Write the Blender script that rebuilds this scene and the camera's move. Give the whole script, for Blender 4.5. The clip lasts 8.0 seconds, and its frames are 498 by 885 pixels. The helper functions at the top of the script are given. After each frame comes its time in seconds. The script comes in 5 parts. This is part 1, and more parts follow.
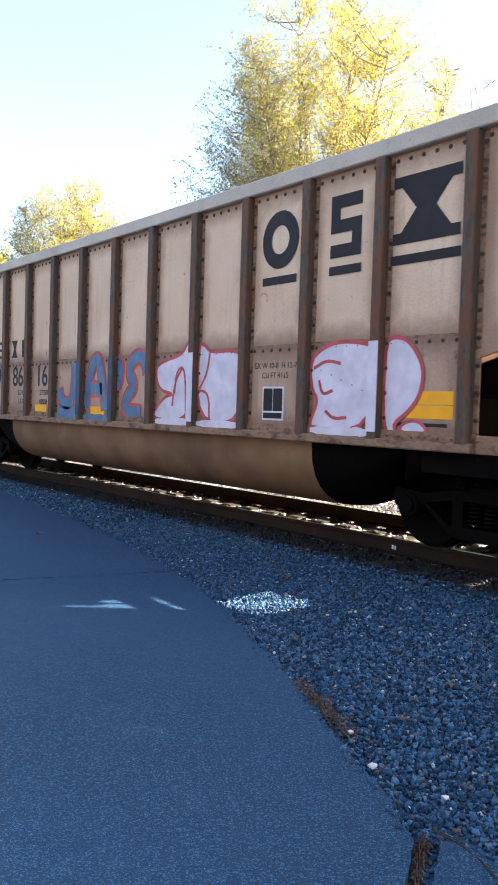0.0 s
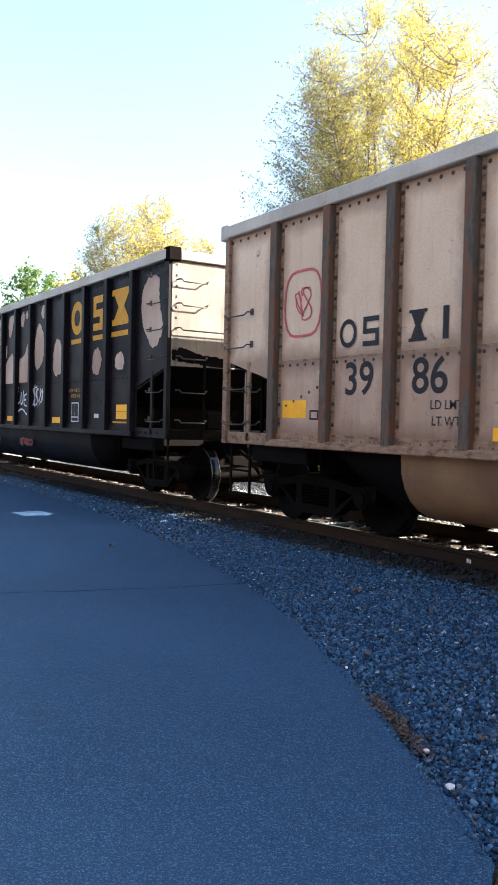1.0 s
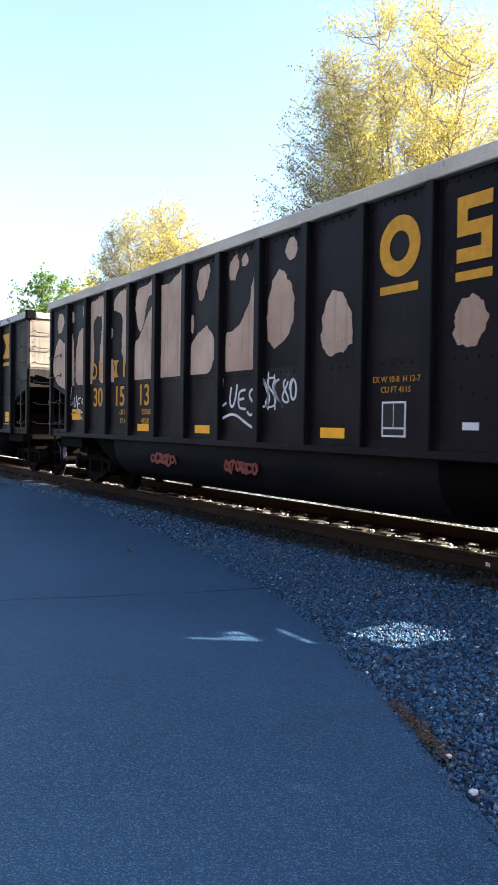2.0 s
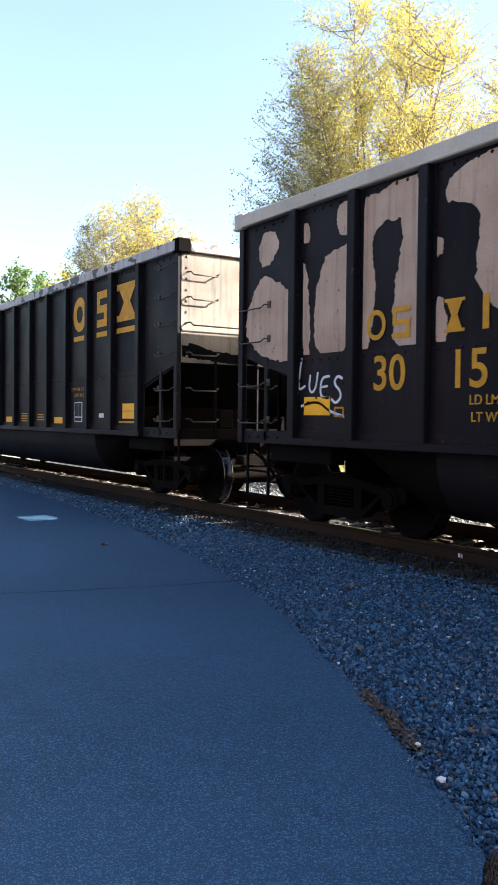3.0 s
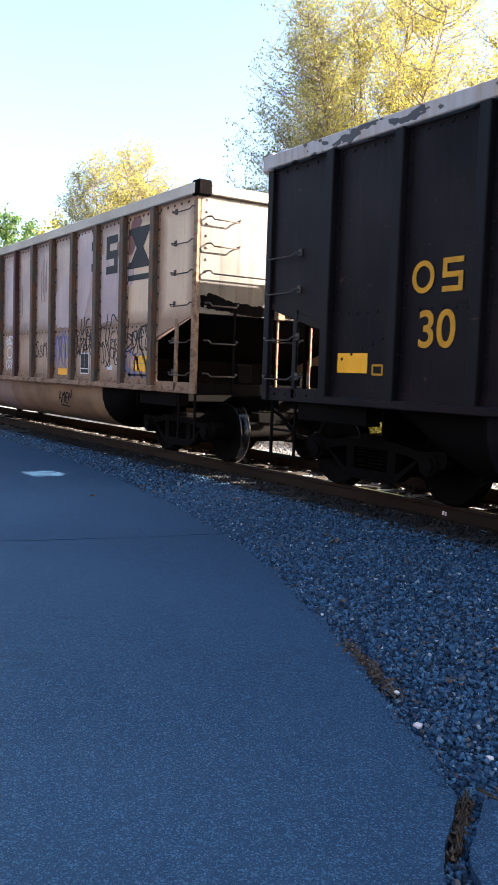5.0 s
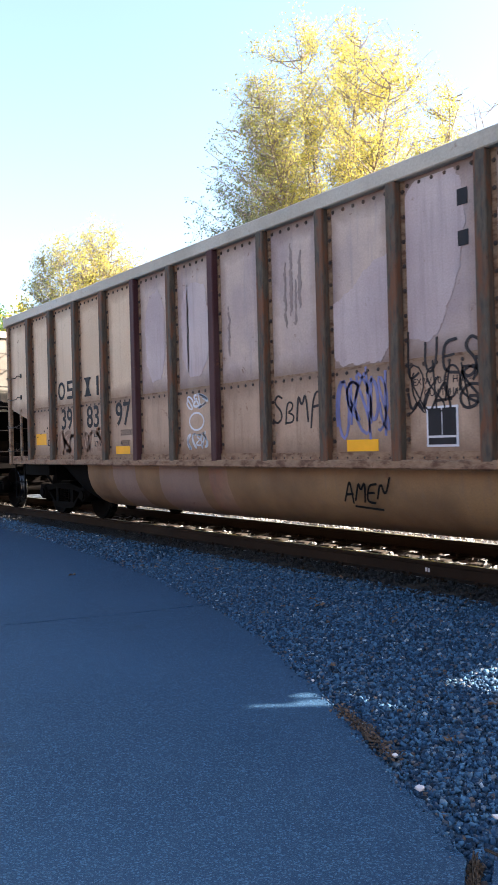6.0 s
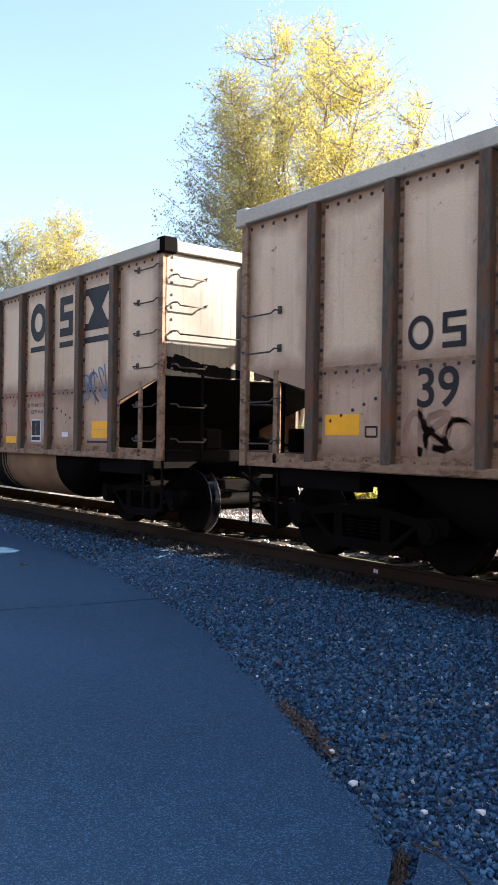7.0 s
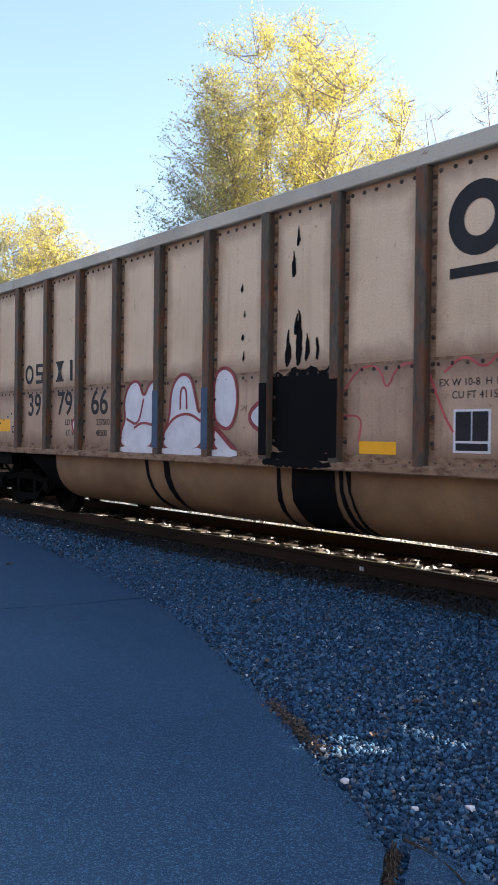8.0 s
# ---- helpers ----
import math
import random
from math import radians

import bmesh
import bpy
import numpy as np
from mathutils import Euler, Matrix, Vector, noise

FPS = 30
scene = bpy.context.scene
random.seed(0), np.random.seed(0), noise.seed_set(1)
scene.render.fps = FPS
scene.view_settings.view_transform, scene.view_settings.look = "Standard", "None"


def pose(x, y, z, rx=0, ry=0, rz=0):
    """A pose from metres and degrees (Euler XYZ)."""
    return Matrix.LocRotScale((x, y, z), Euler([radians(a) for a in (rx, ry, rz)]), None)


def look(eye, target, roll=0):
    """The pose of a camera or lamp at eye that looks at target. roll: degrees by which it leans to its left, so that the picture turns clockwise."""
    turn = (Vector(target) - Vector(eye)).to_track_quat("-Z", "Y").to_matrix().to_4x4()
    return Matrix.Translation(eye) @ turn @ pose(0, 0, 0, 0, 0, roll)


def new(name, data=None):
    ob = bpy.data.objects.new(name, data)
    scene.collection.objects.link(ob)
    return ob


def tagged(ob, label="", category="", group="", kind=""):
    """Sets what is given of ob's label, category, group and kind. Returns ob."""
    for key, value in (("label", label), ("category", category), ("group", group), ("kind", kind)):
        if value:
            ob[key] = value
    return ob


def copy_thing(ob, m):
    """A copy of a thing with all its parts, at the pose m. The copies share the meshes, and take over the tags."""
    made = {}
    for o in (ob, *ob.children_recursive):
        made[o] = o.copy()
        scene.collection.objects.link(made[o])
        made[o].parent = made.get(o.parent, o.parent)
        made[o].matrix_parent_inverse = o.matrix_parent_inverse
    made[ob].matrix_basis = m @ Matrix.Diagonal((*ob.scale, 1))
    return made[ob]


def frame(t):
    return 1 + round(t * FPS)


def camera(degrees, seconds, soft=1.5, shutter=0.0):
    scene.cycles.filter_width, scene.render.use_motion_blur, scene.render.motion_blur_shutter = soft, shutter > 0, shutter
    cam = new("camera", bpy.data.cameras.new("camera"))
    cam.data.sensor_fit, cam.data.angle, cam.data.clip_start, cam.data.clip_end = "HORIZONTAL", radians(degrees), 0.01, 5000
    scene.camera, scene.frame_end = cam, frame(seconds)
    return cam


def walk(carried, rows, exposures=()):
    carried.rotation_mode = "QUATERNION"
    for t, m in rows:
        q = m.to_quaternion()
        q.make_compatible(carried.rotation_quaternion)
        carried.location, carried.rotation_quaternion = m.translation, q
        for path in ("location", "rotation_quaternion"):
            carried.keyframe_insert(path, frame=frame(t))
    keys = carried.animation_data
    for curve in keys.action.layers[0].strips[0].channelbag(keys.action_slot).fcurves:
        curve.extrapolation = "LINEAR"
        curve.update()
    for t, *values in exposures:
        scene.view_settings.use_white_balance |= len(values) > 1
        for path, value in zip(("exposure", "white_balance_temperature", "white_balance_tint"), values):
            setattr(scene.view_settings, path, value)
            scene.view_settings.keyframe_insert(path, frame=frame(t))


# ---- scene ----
SECONDS = 8.0
DECK = -0.30         # asphalt surface; the rail head is z = 0
CENTRE = 7.23        # middle of the track
PITCH = 16.18        # one car, coupler to coupler
LONG = 14.57         # car body
END_A, BAY = 1.23, 1.0142
cam = camera(33.3, SECONDS, soft=1.0, shutter=0.05)


def view(x, y, z, yaw, pitch, roll):
    return pose(x, y, z, 90 + pitch, 0, yaw) @ pose(0, 0, 0, 0, 0, roll)


PATH = [
    (0, -0.024, 0.015, 1.291, 52.612, -2.291, 1.756),
    (0.5, -0.043, 0.009, 1.295, 54.848, -2.082, 1.614),
    (1.0, -0.058, 0.036, 1.276, 57.420, -1.503, 1.298),
    (1.2, -0.055, 0.030, 1.280, 57.650, -1.450, 1.200),
    (2.3, -0.033, -0.009, 1.303, 58.698, -1.501, 0.668),
    (2.5, -0.013, 0.014, 1.292, 57.138, -3.169, 0.668),
    (3.0, -0.038, 0.047, 1.274, 56.934, -1.637, 0.635),
    (3.5, -0.024, 0.052, 1.260, 57.370, -3.844, -0.246),
    (4.0, -0.023, 0.020, 1.272, 58.220, -3.732, -0.732),
    (4.2, -0.010, 0.006, 1.281, 56.575, -3.640, -0.328),
    (5.3, 0.029, 0.002, 1.274, 56.213, -4.776, 2.179),
    (5.5, 0.057, -0.050, 1.282, 55.977, -3.586, 0.666),
    (5.8, 0.020, -0.020, 1.262, 55.080, -0.300, -0.900),
    (6.0, -0.006, -0.001, 1.249, 54.366, 0.089, -1.481),
    (6.5, -0.015, 0.015, 1.201, 51.134, 0.770, 0.683),
    (7.0, 0.082, -0.023, 1.274, 51.602, -0.252, 0.825),
    (7.5, 0.031, -0.047, 1.273, 51.080, -0.401, 0.307),
    (8.0, 0.086, -0.085, 1.307, 50.380, -0.512, 0.691),
]
walk(cam, [(t, view(*r)) for t, *r in PATH], exposures=[(t, e, 6350, 10) for t, e in ((0, 2.95), (1, 2.9), (3, 2.65), (4.2, 2.7), (5.5, 2.85), (7, 2.6), (8, 2.5))])

# ---- light: low sun behind the train, clear sky ----
TO_SUN = Vector((1.0, 1.345, 0.822)).normalized()
world = bpy.data.worlds.new("sky")
scene.world = world
world.use_nodes = True
wn = world.node_tree.nodes
sky = wn.new("ShaderNodeTexSky")
sky.sky_type = "NISHITA"
sky.sun_disc = False
sky.sun_elevation = math.asin(TO_SUN.z)
sky.sun_rotation = math.atan2(TO_SUN.x, TO_SUN.y)
sky.air_density, sky.dust_density, sky.ozone_density = 1.0, 3.4, 1.2
wn["Background"].inputs["Strength"].default_value = 0.085
world.node_tree.links.new(sky.outputs[0], wn["Background"].inputs["Color"])
sun = bpy.data.lights.new("sun", "SUN")
sun.energy, sun.angle, sun.color = 5.0, radians(0.55), (1.0, 0.93, 0.82)
sun_ob = new("sun", sun)
sun_ob.matrix_world = look(TO_SUN * 60, (0, 0, 0))


# ---- materials ----
class Nodes:
    """A small builder of node materials."""

    def __init__(self, name, rough=0.7, metal=0.0, spec=0.5):
        self.mat = bpy.data.materials.new(name)
        self.mat.use_nodes = True
        self.tree = self.mat.node_tree
        self.bsdf = self.tree.nodes["Principled BSDF"]
        self.bsdf.inputs["Roughness"].default_value = rough
        self.bsdf.inputs["Metallic"].default_value = metal
        self.bsdf.inputs["Specular IOR Level"].default_value = spec
        self.vec = None

    def link(self, a, b):
        self.tree.links.new(a, b)

    def coords(self, scale=(1, 1, 1), shift=True):
        t = self.tree.nodes.new("ShaderNodeTexCoord")
        m = self.tree.nodes.new("ShaderNodeMapping")
        m.inputs["Scale"].default_value = scale
        out = t.outputs["Object"]
        if shift:
            info = self.tree.nodes.new("ShaderNodeObjectInfo")
            mul = self.tree.nodes.new("ShaderNodeMath")
            mul.operation = "MULTIPLY"
            mul.inputs[1].default_value = 61.0
            self.link(info.outputs["Random"], mul.inputs[0])
            add = self.tree.nodes.new("ShaderNodeVectorMath")
            add.operation = "ADD"
            self.link(out, add.inputs[0])
            self.link(mul.outputs[0], add.inputs[1])
            out = add.outputs[0]
        self.link(out, m.inputs["Vector"])
        return m.outputs[0]

    def noise(self, vec, scale, detail=4.0, rough=0.55, warp=0.0):
        n = self.tree.nodes.new("ShaderNodeTexNoise")
        n.inputs["Scale"].default_value = scale
        n.inputs["Detail"].default_value = detail
        n.inputs["Roughness"].default_value = rough
        n.inputs["Distortion"].default_value = warp
        self.link(vec, n.inputs["Vector"])
        return n.outputs["Fac"]

    def ramp(self, fac, a, b, ca=(0, 0, 0, 1), cb=(1, 1, 1, 1)):
        r = self.tree.nodes.new("ShaderNodeValToRGB")
        r.color_ramp.elements[0].position, r.color_ramp.elements[1].position = a, b
        r.color_ramp.elements[0].color, r.color_ramp.elements[1].color = ca, cb
        self.link(fac, r.inputs[0])
        return r.outputs[0]

    def mix(self, fac, a, b, how="MIX"):
        m = self.tree.nodes.new("ShaderNodeMix")
        m.data_type, m.blend_type = "RGBA", how
        for value, slot in ((fac, 0), (a, 6), (b, 7)):
            if isinstance(value, (int, float)):
                m.inputs[slot].default_value = value
            elif isinstance(value, tuple):
                m.inputs[slot].default_value = (*value[:3], 1)
            else:
                self.link(value, m.inputs[slot])
        return m.outputs[2]

    def bump(self, height, strength=0.3, distance=0.01):
        b = self.tree.nodes.new("ShaderNodeBump")
        b.inputs["Strength"].default_value, b.inputs["Distance"].default_value = strength, distance
        self.link(height, b.inputs["Height"])
        self.link(b.outputs[0], self.bsdf.inputs["Normal"])

    def done(self, colour=None, rough=None):
        if isinstance(colour, tuple):
            self.bsdf.inputs["Base Color"].default_value = (*colour[:3], 1)
        elif colour is not None:
            self.link(colour, self.bsdf.inputs["Base Color"])
        if rough is not None:
            self.link(rough, self.bsdf.inputs["Roughness"])
        return self.mat


def painted(name, base, second, rust=(0.16, 0.07, 0.035), rusty=0.5, rough=0.6, streak=0.5, grime=(0.12, 0.085, 0.065), spec=0.4, edges=None, band=None):
    """Weathered railway paint: blotches, vertical streaks of rust and grime, fine relief."""
    n = Nodes(name, rough, spec=spec)
    v = n.coords()
    low = n.noise(v, 1.1, 3)
    col = n.mix(n.ramp(low, 0.35, 0.68), base, second)
    vs = n.coords((9, 9, 0.55))
    st = n.noise(vs, 1.6, 5, 0.6)
    k = n.tree.nodes.new("ShaderNodeMath")
    k.operation = "MULTIPLY"
    k.inputs[1].default_value = streak
    n.link(n.ramp(st, 0.52, 0.72), k.inputs[0])
    col = n.mix(k.outputs[0], col, grime)
    spots = n.noise(v, 7, 8, 0.7, 0.4)
    col = n.mix(n.ramp(spots, 0.66 - 0.08 * rusty, 0.72 - 0.04 * rusty), col, rust)
    if edges:
        t = n.tree.nodes.new("ShaderNodeTexCoord")
        sep = n.tree.nodes.new("ShaderNodeSeparateXYZ")
        n.link(t.outputs["Object"], sep.inputs[0])
        ab = n.tree.nodes.new("ShaderNodeMath")
        ab.operation = "ABSOLUTE"
        n.link(sep.outputs[0], ab.inputs[0])
        wob = n.tree.nodes.new("ShaderNodeMath")
        wob.operation = "MULTIPLY_ADD"
        wob.inputs[1].default_value = 0.20
        n.link(n.noise(v, 4.5, 6, 0.65), wob.inputs[0])
        reach = ab.outputs[0]
        if band:
            # rust also creeps in from the upper and lower rim of the sheet
            rim = [n.tree.nodes.new("ShaderNodeMath") for _ in range(4)]
            for node, how, value in zip(rim, ("SUBTRACT", "ABSOLUTE", "ADD", "MAXIMUM"), (band[0], None, band[1], None)):
                node.operation = how
                if value is not None:
                    node.inputs[1].default_value = value
            n.link(sep.outputs[2], rim[0].inputs[0])
            n.link(rim[0].outputs[0], rim[1].inputs[0])
            n.link(rim[1].outputs[0], rim[2].inputs[0])
            n.link(rim[2].outputs[0], rim[3].inputs[0])
            n.link(reach, rim[3].inputs[1])
            reach = rim[3].outputs[0]
        n.link(reach, wob.inputs[2])
        col = n.mix(n.ramp(wob.outputs[0], 0.36, 0.56, (0, 0, 0, 1), (0.75, 0.75, 0.75, 1)), col, edges)
    fine = n.noise(v, 60, 3)
    col = n.mix(0.10, col, n.ramp(fine, 0.3, 0.7), "OVERLAY")
    n.bump(spots, 0.15, 0.006)
    return n.done(col, n.ramp(low, 0.2, 0.8, (rough - 0.1,) * 3 + (1,), (rough + 0.15,) * 3 + (1,)))


BEIGE = painted("tan_paint", (0.63, 0.437, 0.292), (0.545, 0.37, 0.24), rusty=0.3, streak=0.28, grime=(0.33, 0.21, 0.14), edges=(0.20, 0.10, 0.055), band=(2.79, -0.33))
# tub tan darkened: dirt and the shade below the sill are in its colour
BEIGE_TUB_SHADE = painted("shaded_tan_tub_paint", (0.25, 0.14, 0.062), (0.135, 0.072, 0.034), rusty=0.4, streak=0.45, grime=(0.17, 0.11, 0.075))
BEIGE_LOW = painted("tan_lower_paint", (0.45, 0.285, 0.187), (0.345, 0.21, 0.135), rusty=0.6, streak=0.5, grime=(0.20, 0.12, 0.075), edges=(0.15, 0.075, 0.04), band=(1.55, 0.06))
FADED = painted("faded_mauve_paint", (0.50, 0.355, 0.275), (0.34, 0.24, 0.225), rusty=0.3, streak=0.55, grime=(0.27, 0.21, 0.215), edges=(0.16, 0.09, 0.065), band=(2.79, -0.33))


def rusted(name, steel, worn, rust, cover=0.5, grain=(5, 5, 1.1)):
    """Old steel with patches and runs of rust along its length."""
    n = Nodes(name, 0.7, spec=0.2)
    v = n.coords(grain)
    f = n.noise(v, 2.4, 7, 0.62, 0.3)
    g = n.noise(n.coords(tuple(3 * k for k in grain)), 2.0, 6, 0.65)
    col = n.mix(n.ramp(g, 0.38, 0.66), steel, worn)
    col = n.mix(n.ramp(f, 0.60 - 0.14 * cover, 0.72 - 0.12 * cover), col, rust)
    col = n.mix(n.ramp(n.noise(v, 9, 6, 0.7), 0.60, 0.74), col, tuple(k * 0.35 for k in rust))
    n.bump(f, 0.25, 0.004)
    return n.done(col)


GREY_POST = rusted("rust_streaked_grey_post", (0.058, 0.045, 0.035), (0.11, 0.08, 0.055), (0.135, 0.055, 0.027), 1.0)
RED_POST = painted("oxide_post", (0.055, 0.018, 0.02), (0.085, 0.04, 0.038), rusty=0.8, streak=0.4, spec=0.12)
BLACK = painted("black_paint", (0.0055, 0.005, 0.0065), (0.009, 0.007, 0.008), rust=(0.07, 0.035, 0.025), rusty=0.2, rough=0.5, streak=0.3, grime=(0.02, 0.014, 0.013), spec=0.08)
BROWNBLACK = painted("brown_black_paint", (0.009, 0.005, 0.0068), (0.005, 0.0034, 0.005), rust=(0.08, 0.04, 0.03), rusty=0.2, rough=0.5, streak=0.3, grime=(0.025, 0.016, 0.014), spec=0.08)
CHORD_TAN = painted("pale_chord_paint", (0.45, 0.375, 0.30), (0.36, 0.295, 0.23), rusty=0.3, streak=0.1)
RUST_PLATE = rusted("rusty_plate", (0.27, 0.165, 0.10), (0.19, 0.105, 0.062), (0.11, 0.05, 0.028), 0.7, (2.2, 5, 5))
# grimy steel taken near-black to put the deep underframe shade into the colour
STEEL_DARK = painted("grimy_shade_black_steel", (0.003, 0.0024, 0.0022), (0.006, 0.0046, 0.004), rust=(0.014, 0.008, 0.005), rusty=0.4, rough=0.75, grime=(0.005, 0.004, 0.003), spec=0.025)
IRON = painted("grab_iron_steel", (0.05, 0.042, 0.036), (0.08, 0.06, 0.05), rusty=0.6, rough=0.55, spec=0.12)
RIVET = painted("rusted_rivets", (0.045, 0.024, 0.017), (0.028, 0.017, 0.013), rusty=0.8, rough=0.7)
# near-black for soot, black caps and shade painted on under the car ends
SOOT_SHADE = painted("soot_and_shade_black", (0.0025, 0.002, 0.002), (0.004, 0.003, 0.0028), rust=(0.012, 0.007, 0.005), rusty=0.2, rough=0.9, grime=(0.008, 0.006, 0.005), spec=0.03)
BROWN_WALL = painted("brown_render", (0.16, 0.11, 0.075), (0.12, 0.085, 0.06), rusty=0.0, streak=0.2, grime=(0.14, 0.10, 0.07))
# end tan darkened: the shade between the cars is in its colour
END_TAN = painted("shade_darkened_end_tan", (0.155, 0.128, 0.10), (0.085, 0.068, 0.052), rusty=0.6, streak=0.7, grime=(0.035, 0.025, 0.02))


def peel(name, base, under, scale=(1.15, 1.15, 0.62), cut=0.472):
    n = Nodes(name, 0.55, spec=0.25)
    v = n.coords(scale)
    big = n.noise(v, 1.25, 4.5, 0.46, 0.35)
    edge = n.ramp(big, cut, cut + 0.01)
    rim = n.ramp(big, cut - 0.01, cut + 0.004)
    vs = n.coords((8, 8, 0.6))
    st = n.ramp(n.noise(vs, 1.5, 5), 0.4, 0.8)
    col_u = n.mix(st, under, (0.28, 0.175, 0.12))
    col = n.mix(rim, base, (0.22, 0.14, 0.10))
    col = n.mix(edge, col, col_u)
    n.bump(edge, 0.4, 0.004)
    return n.done(col)


CHORD_GREY = peel("flaking_grey_chord", (0.05, 0.045, 0.048), (0.36, 0.33, 0.32), (3.0, 6.0, 6.0), 0.43)
BARE_TAN = painted("bared_tan_primer", (0.46, 0.305, 0.215), (0.32, 0.19, 0.125), rusty=0.5, streak=0.65, grime=(0.19, 0.105, 0.065))


def plain(name, col, rough=0.6, metal=0.0, vary=0.18, scale=5.0):
    n = Nodes(name, rough, metal, 0.2)
    v = n.coords()
    f = n.noise(v, scale, 6)
    g = tuple(c * (1 - vary * 2) for c in col)
    return n.done(n.mix(n.ramp(f, 0.35, 0.65), g, col))


MAUVE = painted("buffed_mauve_paint", (0.47, 0.35, 0.325), (0.38, 0.275, 0.265), rusty=0.2, streak=0.4, grime=(0.25, 0.17, 0.16))
MAUVE_DARK = painted("dark_mauve_run", (0.21, 0.14, 0.125), (0.26, 0.18, 0.15), rusty=0.3, streak=0.5)
OXBLOOD = painted("faded_oxblood_paint", (0.13, 0.035, 0.03), (0.22, 0.10, 0.075), rusty=0.4, streak=0.5)
INK = plain("black_stencil_paint", (0.020, 0.016, 0.018), 0.6)
GOLD = plain("yellow_stencil_paint", (0.56, 0.25, 0.012), 0.6, vary=0.12, scale=9)
REFLECT = plain("yellow_reflective_sheet", (0.90, 0.40, 0.012), 0.45, vary=0.06)
WHITE = plain("white_paint", (0.66, 0.62, 0.63), 0.6, vary=0.08)
LILAC = plain("pale_lilac_spray", (0.66, 0.60, 0.66), 0.6, vary=0.1)
REDSPRAY = plain("red_spray", (0.55, 0.10, 0.10), 0.6)
DARKRED = plain("dark_red_spray", (0.30, 0.06, 0.06), 0.6)
NAVY_SHADE_SPRAY = plain("navy_shade_spray", (0.055, 0.08, 0.135), 0.6)
FADEDRED = plain("faded_red_spray", (0.22, 0.05, 0.035), 0.7)
BLUESPRAY = plain("blue_spray", (0.115, 0.20, 0.315), 0.6)
SCRIBBLE = plain("thin_dark_spray", (0.035, 0.026, 0.026), 0.6)
SPRAYBLACK = painted("black_spray", (0.0045, 0.004, 0.0045), (0.007, 0.006, 0.006), rust=(0.02, 0.012, 0.01), rusty=0.1, rough=0.7, streak=0.2, grime=(0.009, 0.008, 0.007), spec=0.05)
RUSTSTAIN = painted("rust_red_stain", (0.20, 0.085, 0.05), (0.28, 0.17, 0.11), rusty=0.5, streak=0.5)
PURPLESPRAY = plain("violet_spray", (0.20, 0.19, 0.36), 0.6)
BROWNSPRAY = plain("faded_brown_spray", (0.29, 0.165, 0.11), 0.7)
TREAD = plain("polished_wheel_tread", (0.085, 0.08, 0.08), 0.24, 1.0, 0.1)
RAILTOP = plain("polished_rail_head", (0.50, 0.47, 0.44), 0.28, 1.0, 0.1)
RAILSIDE = painted("rusty_rail", (0.026, 0.015, 0.009), (0.018, 0.011, 0.008), rust=(0.05, 0.024, 0.014), grime=(0.02, 0.014, 0.01), rusty=0.6, rough=0.85, spec=0.12)
TIE = painted("weathered_tie_timber", (0.030, 0.023, 0.018), (0.055, 0.042, 0.033), rusty=0.2, rough=0.9, streak=0.3, spec=0.12)
BARK = painted("grey_brown_bark", (0.14, 0.105, 0.08), (0.20, 0.16, 0.125), rusty=0.0, rough=0.9)


def asphalt_material():
    n = Nodes("worn_skylit_asphalt", 0.8, spec=0.18)
    v = n.coords(shift=False)
    low = n.noise(v, 0.55, 5, 0.6)
    # asphalt tones carry the blue of skylight on shaded ground
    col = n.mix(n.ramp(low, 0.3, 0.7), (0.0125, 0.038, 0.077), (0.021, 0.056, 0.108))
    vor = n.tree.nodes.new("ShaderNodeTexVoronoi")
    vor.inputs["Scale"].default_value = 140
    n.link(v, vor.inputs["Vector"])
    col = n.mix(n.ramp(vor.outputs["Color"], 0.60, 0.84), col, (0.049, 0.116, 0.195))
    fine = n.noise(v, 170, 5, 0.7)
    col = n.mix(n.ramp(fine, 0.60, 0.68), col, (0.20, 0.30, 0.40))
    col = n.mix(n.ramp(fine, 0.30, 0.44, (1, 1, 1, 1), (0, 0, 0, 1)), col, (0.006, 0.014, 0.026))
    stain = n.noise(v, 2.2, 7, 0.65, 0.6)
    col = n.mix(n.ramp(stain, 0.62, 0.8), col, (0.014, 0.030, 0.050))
    n.bump(n.mix(0.5, vor.outputs["Distance"], fine), 0.9, 0.008)
    return n.done(col)


def stone_material():
    n = Nodes("skylit_granite_ballast", 0.8, spec=0.35)
    geo = n.tree.nodes.new("ShaderNodeNewGeometry")
    r = n.tree.nodes.new("ShaderNodeValToRGB")
    cr = r.color_ramp
    cr.interpolation = "LINEAR"
    # stone tones tinted blue to hold the skylight of the shade
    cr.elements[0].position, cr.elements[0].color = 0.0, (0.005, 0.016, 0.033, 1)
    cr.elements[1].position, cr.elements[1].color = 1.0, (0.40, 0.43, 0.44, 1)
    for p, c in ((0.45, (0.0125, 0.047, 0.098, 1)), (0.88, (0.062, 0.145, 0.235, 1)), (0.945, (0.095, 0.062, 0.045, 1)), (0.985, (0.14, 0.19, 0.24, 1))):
        e = cr.elements.new(p)
        e.color = c
    n.link(geo.outputs["Random Per Island"], r.inputs[0])
    v = n.coords(shift=False)
    f = n.noise(v, 55, 6, 0.7)
    col = n.mix(0.35, r.outputs[0], n.ramp(f, 0.3, 0.7), "OVERLAY")
    n.bump(f, 0.4, 0.004)
    return n.done(col)


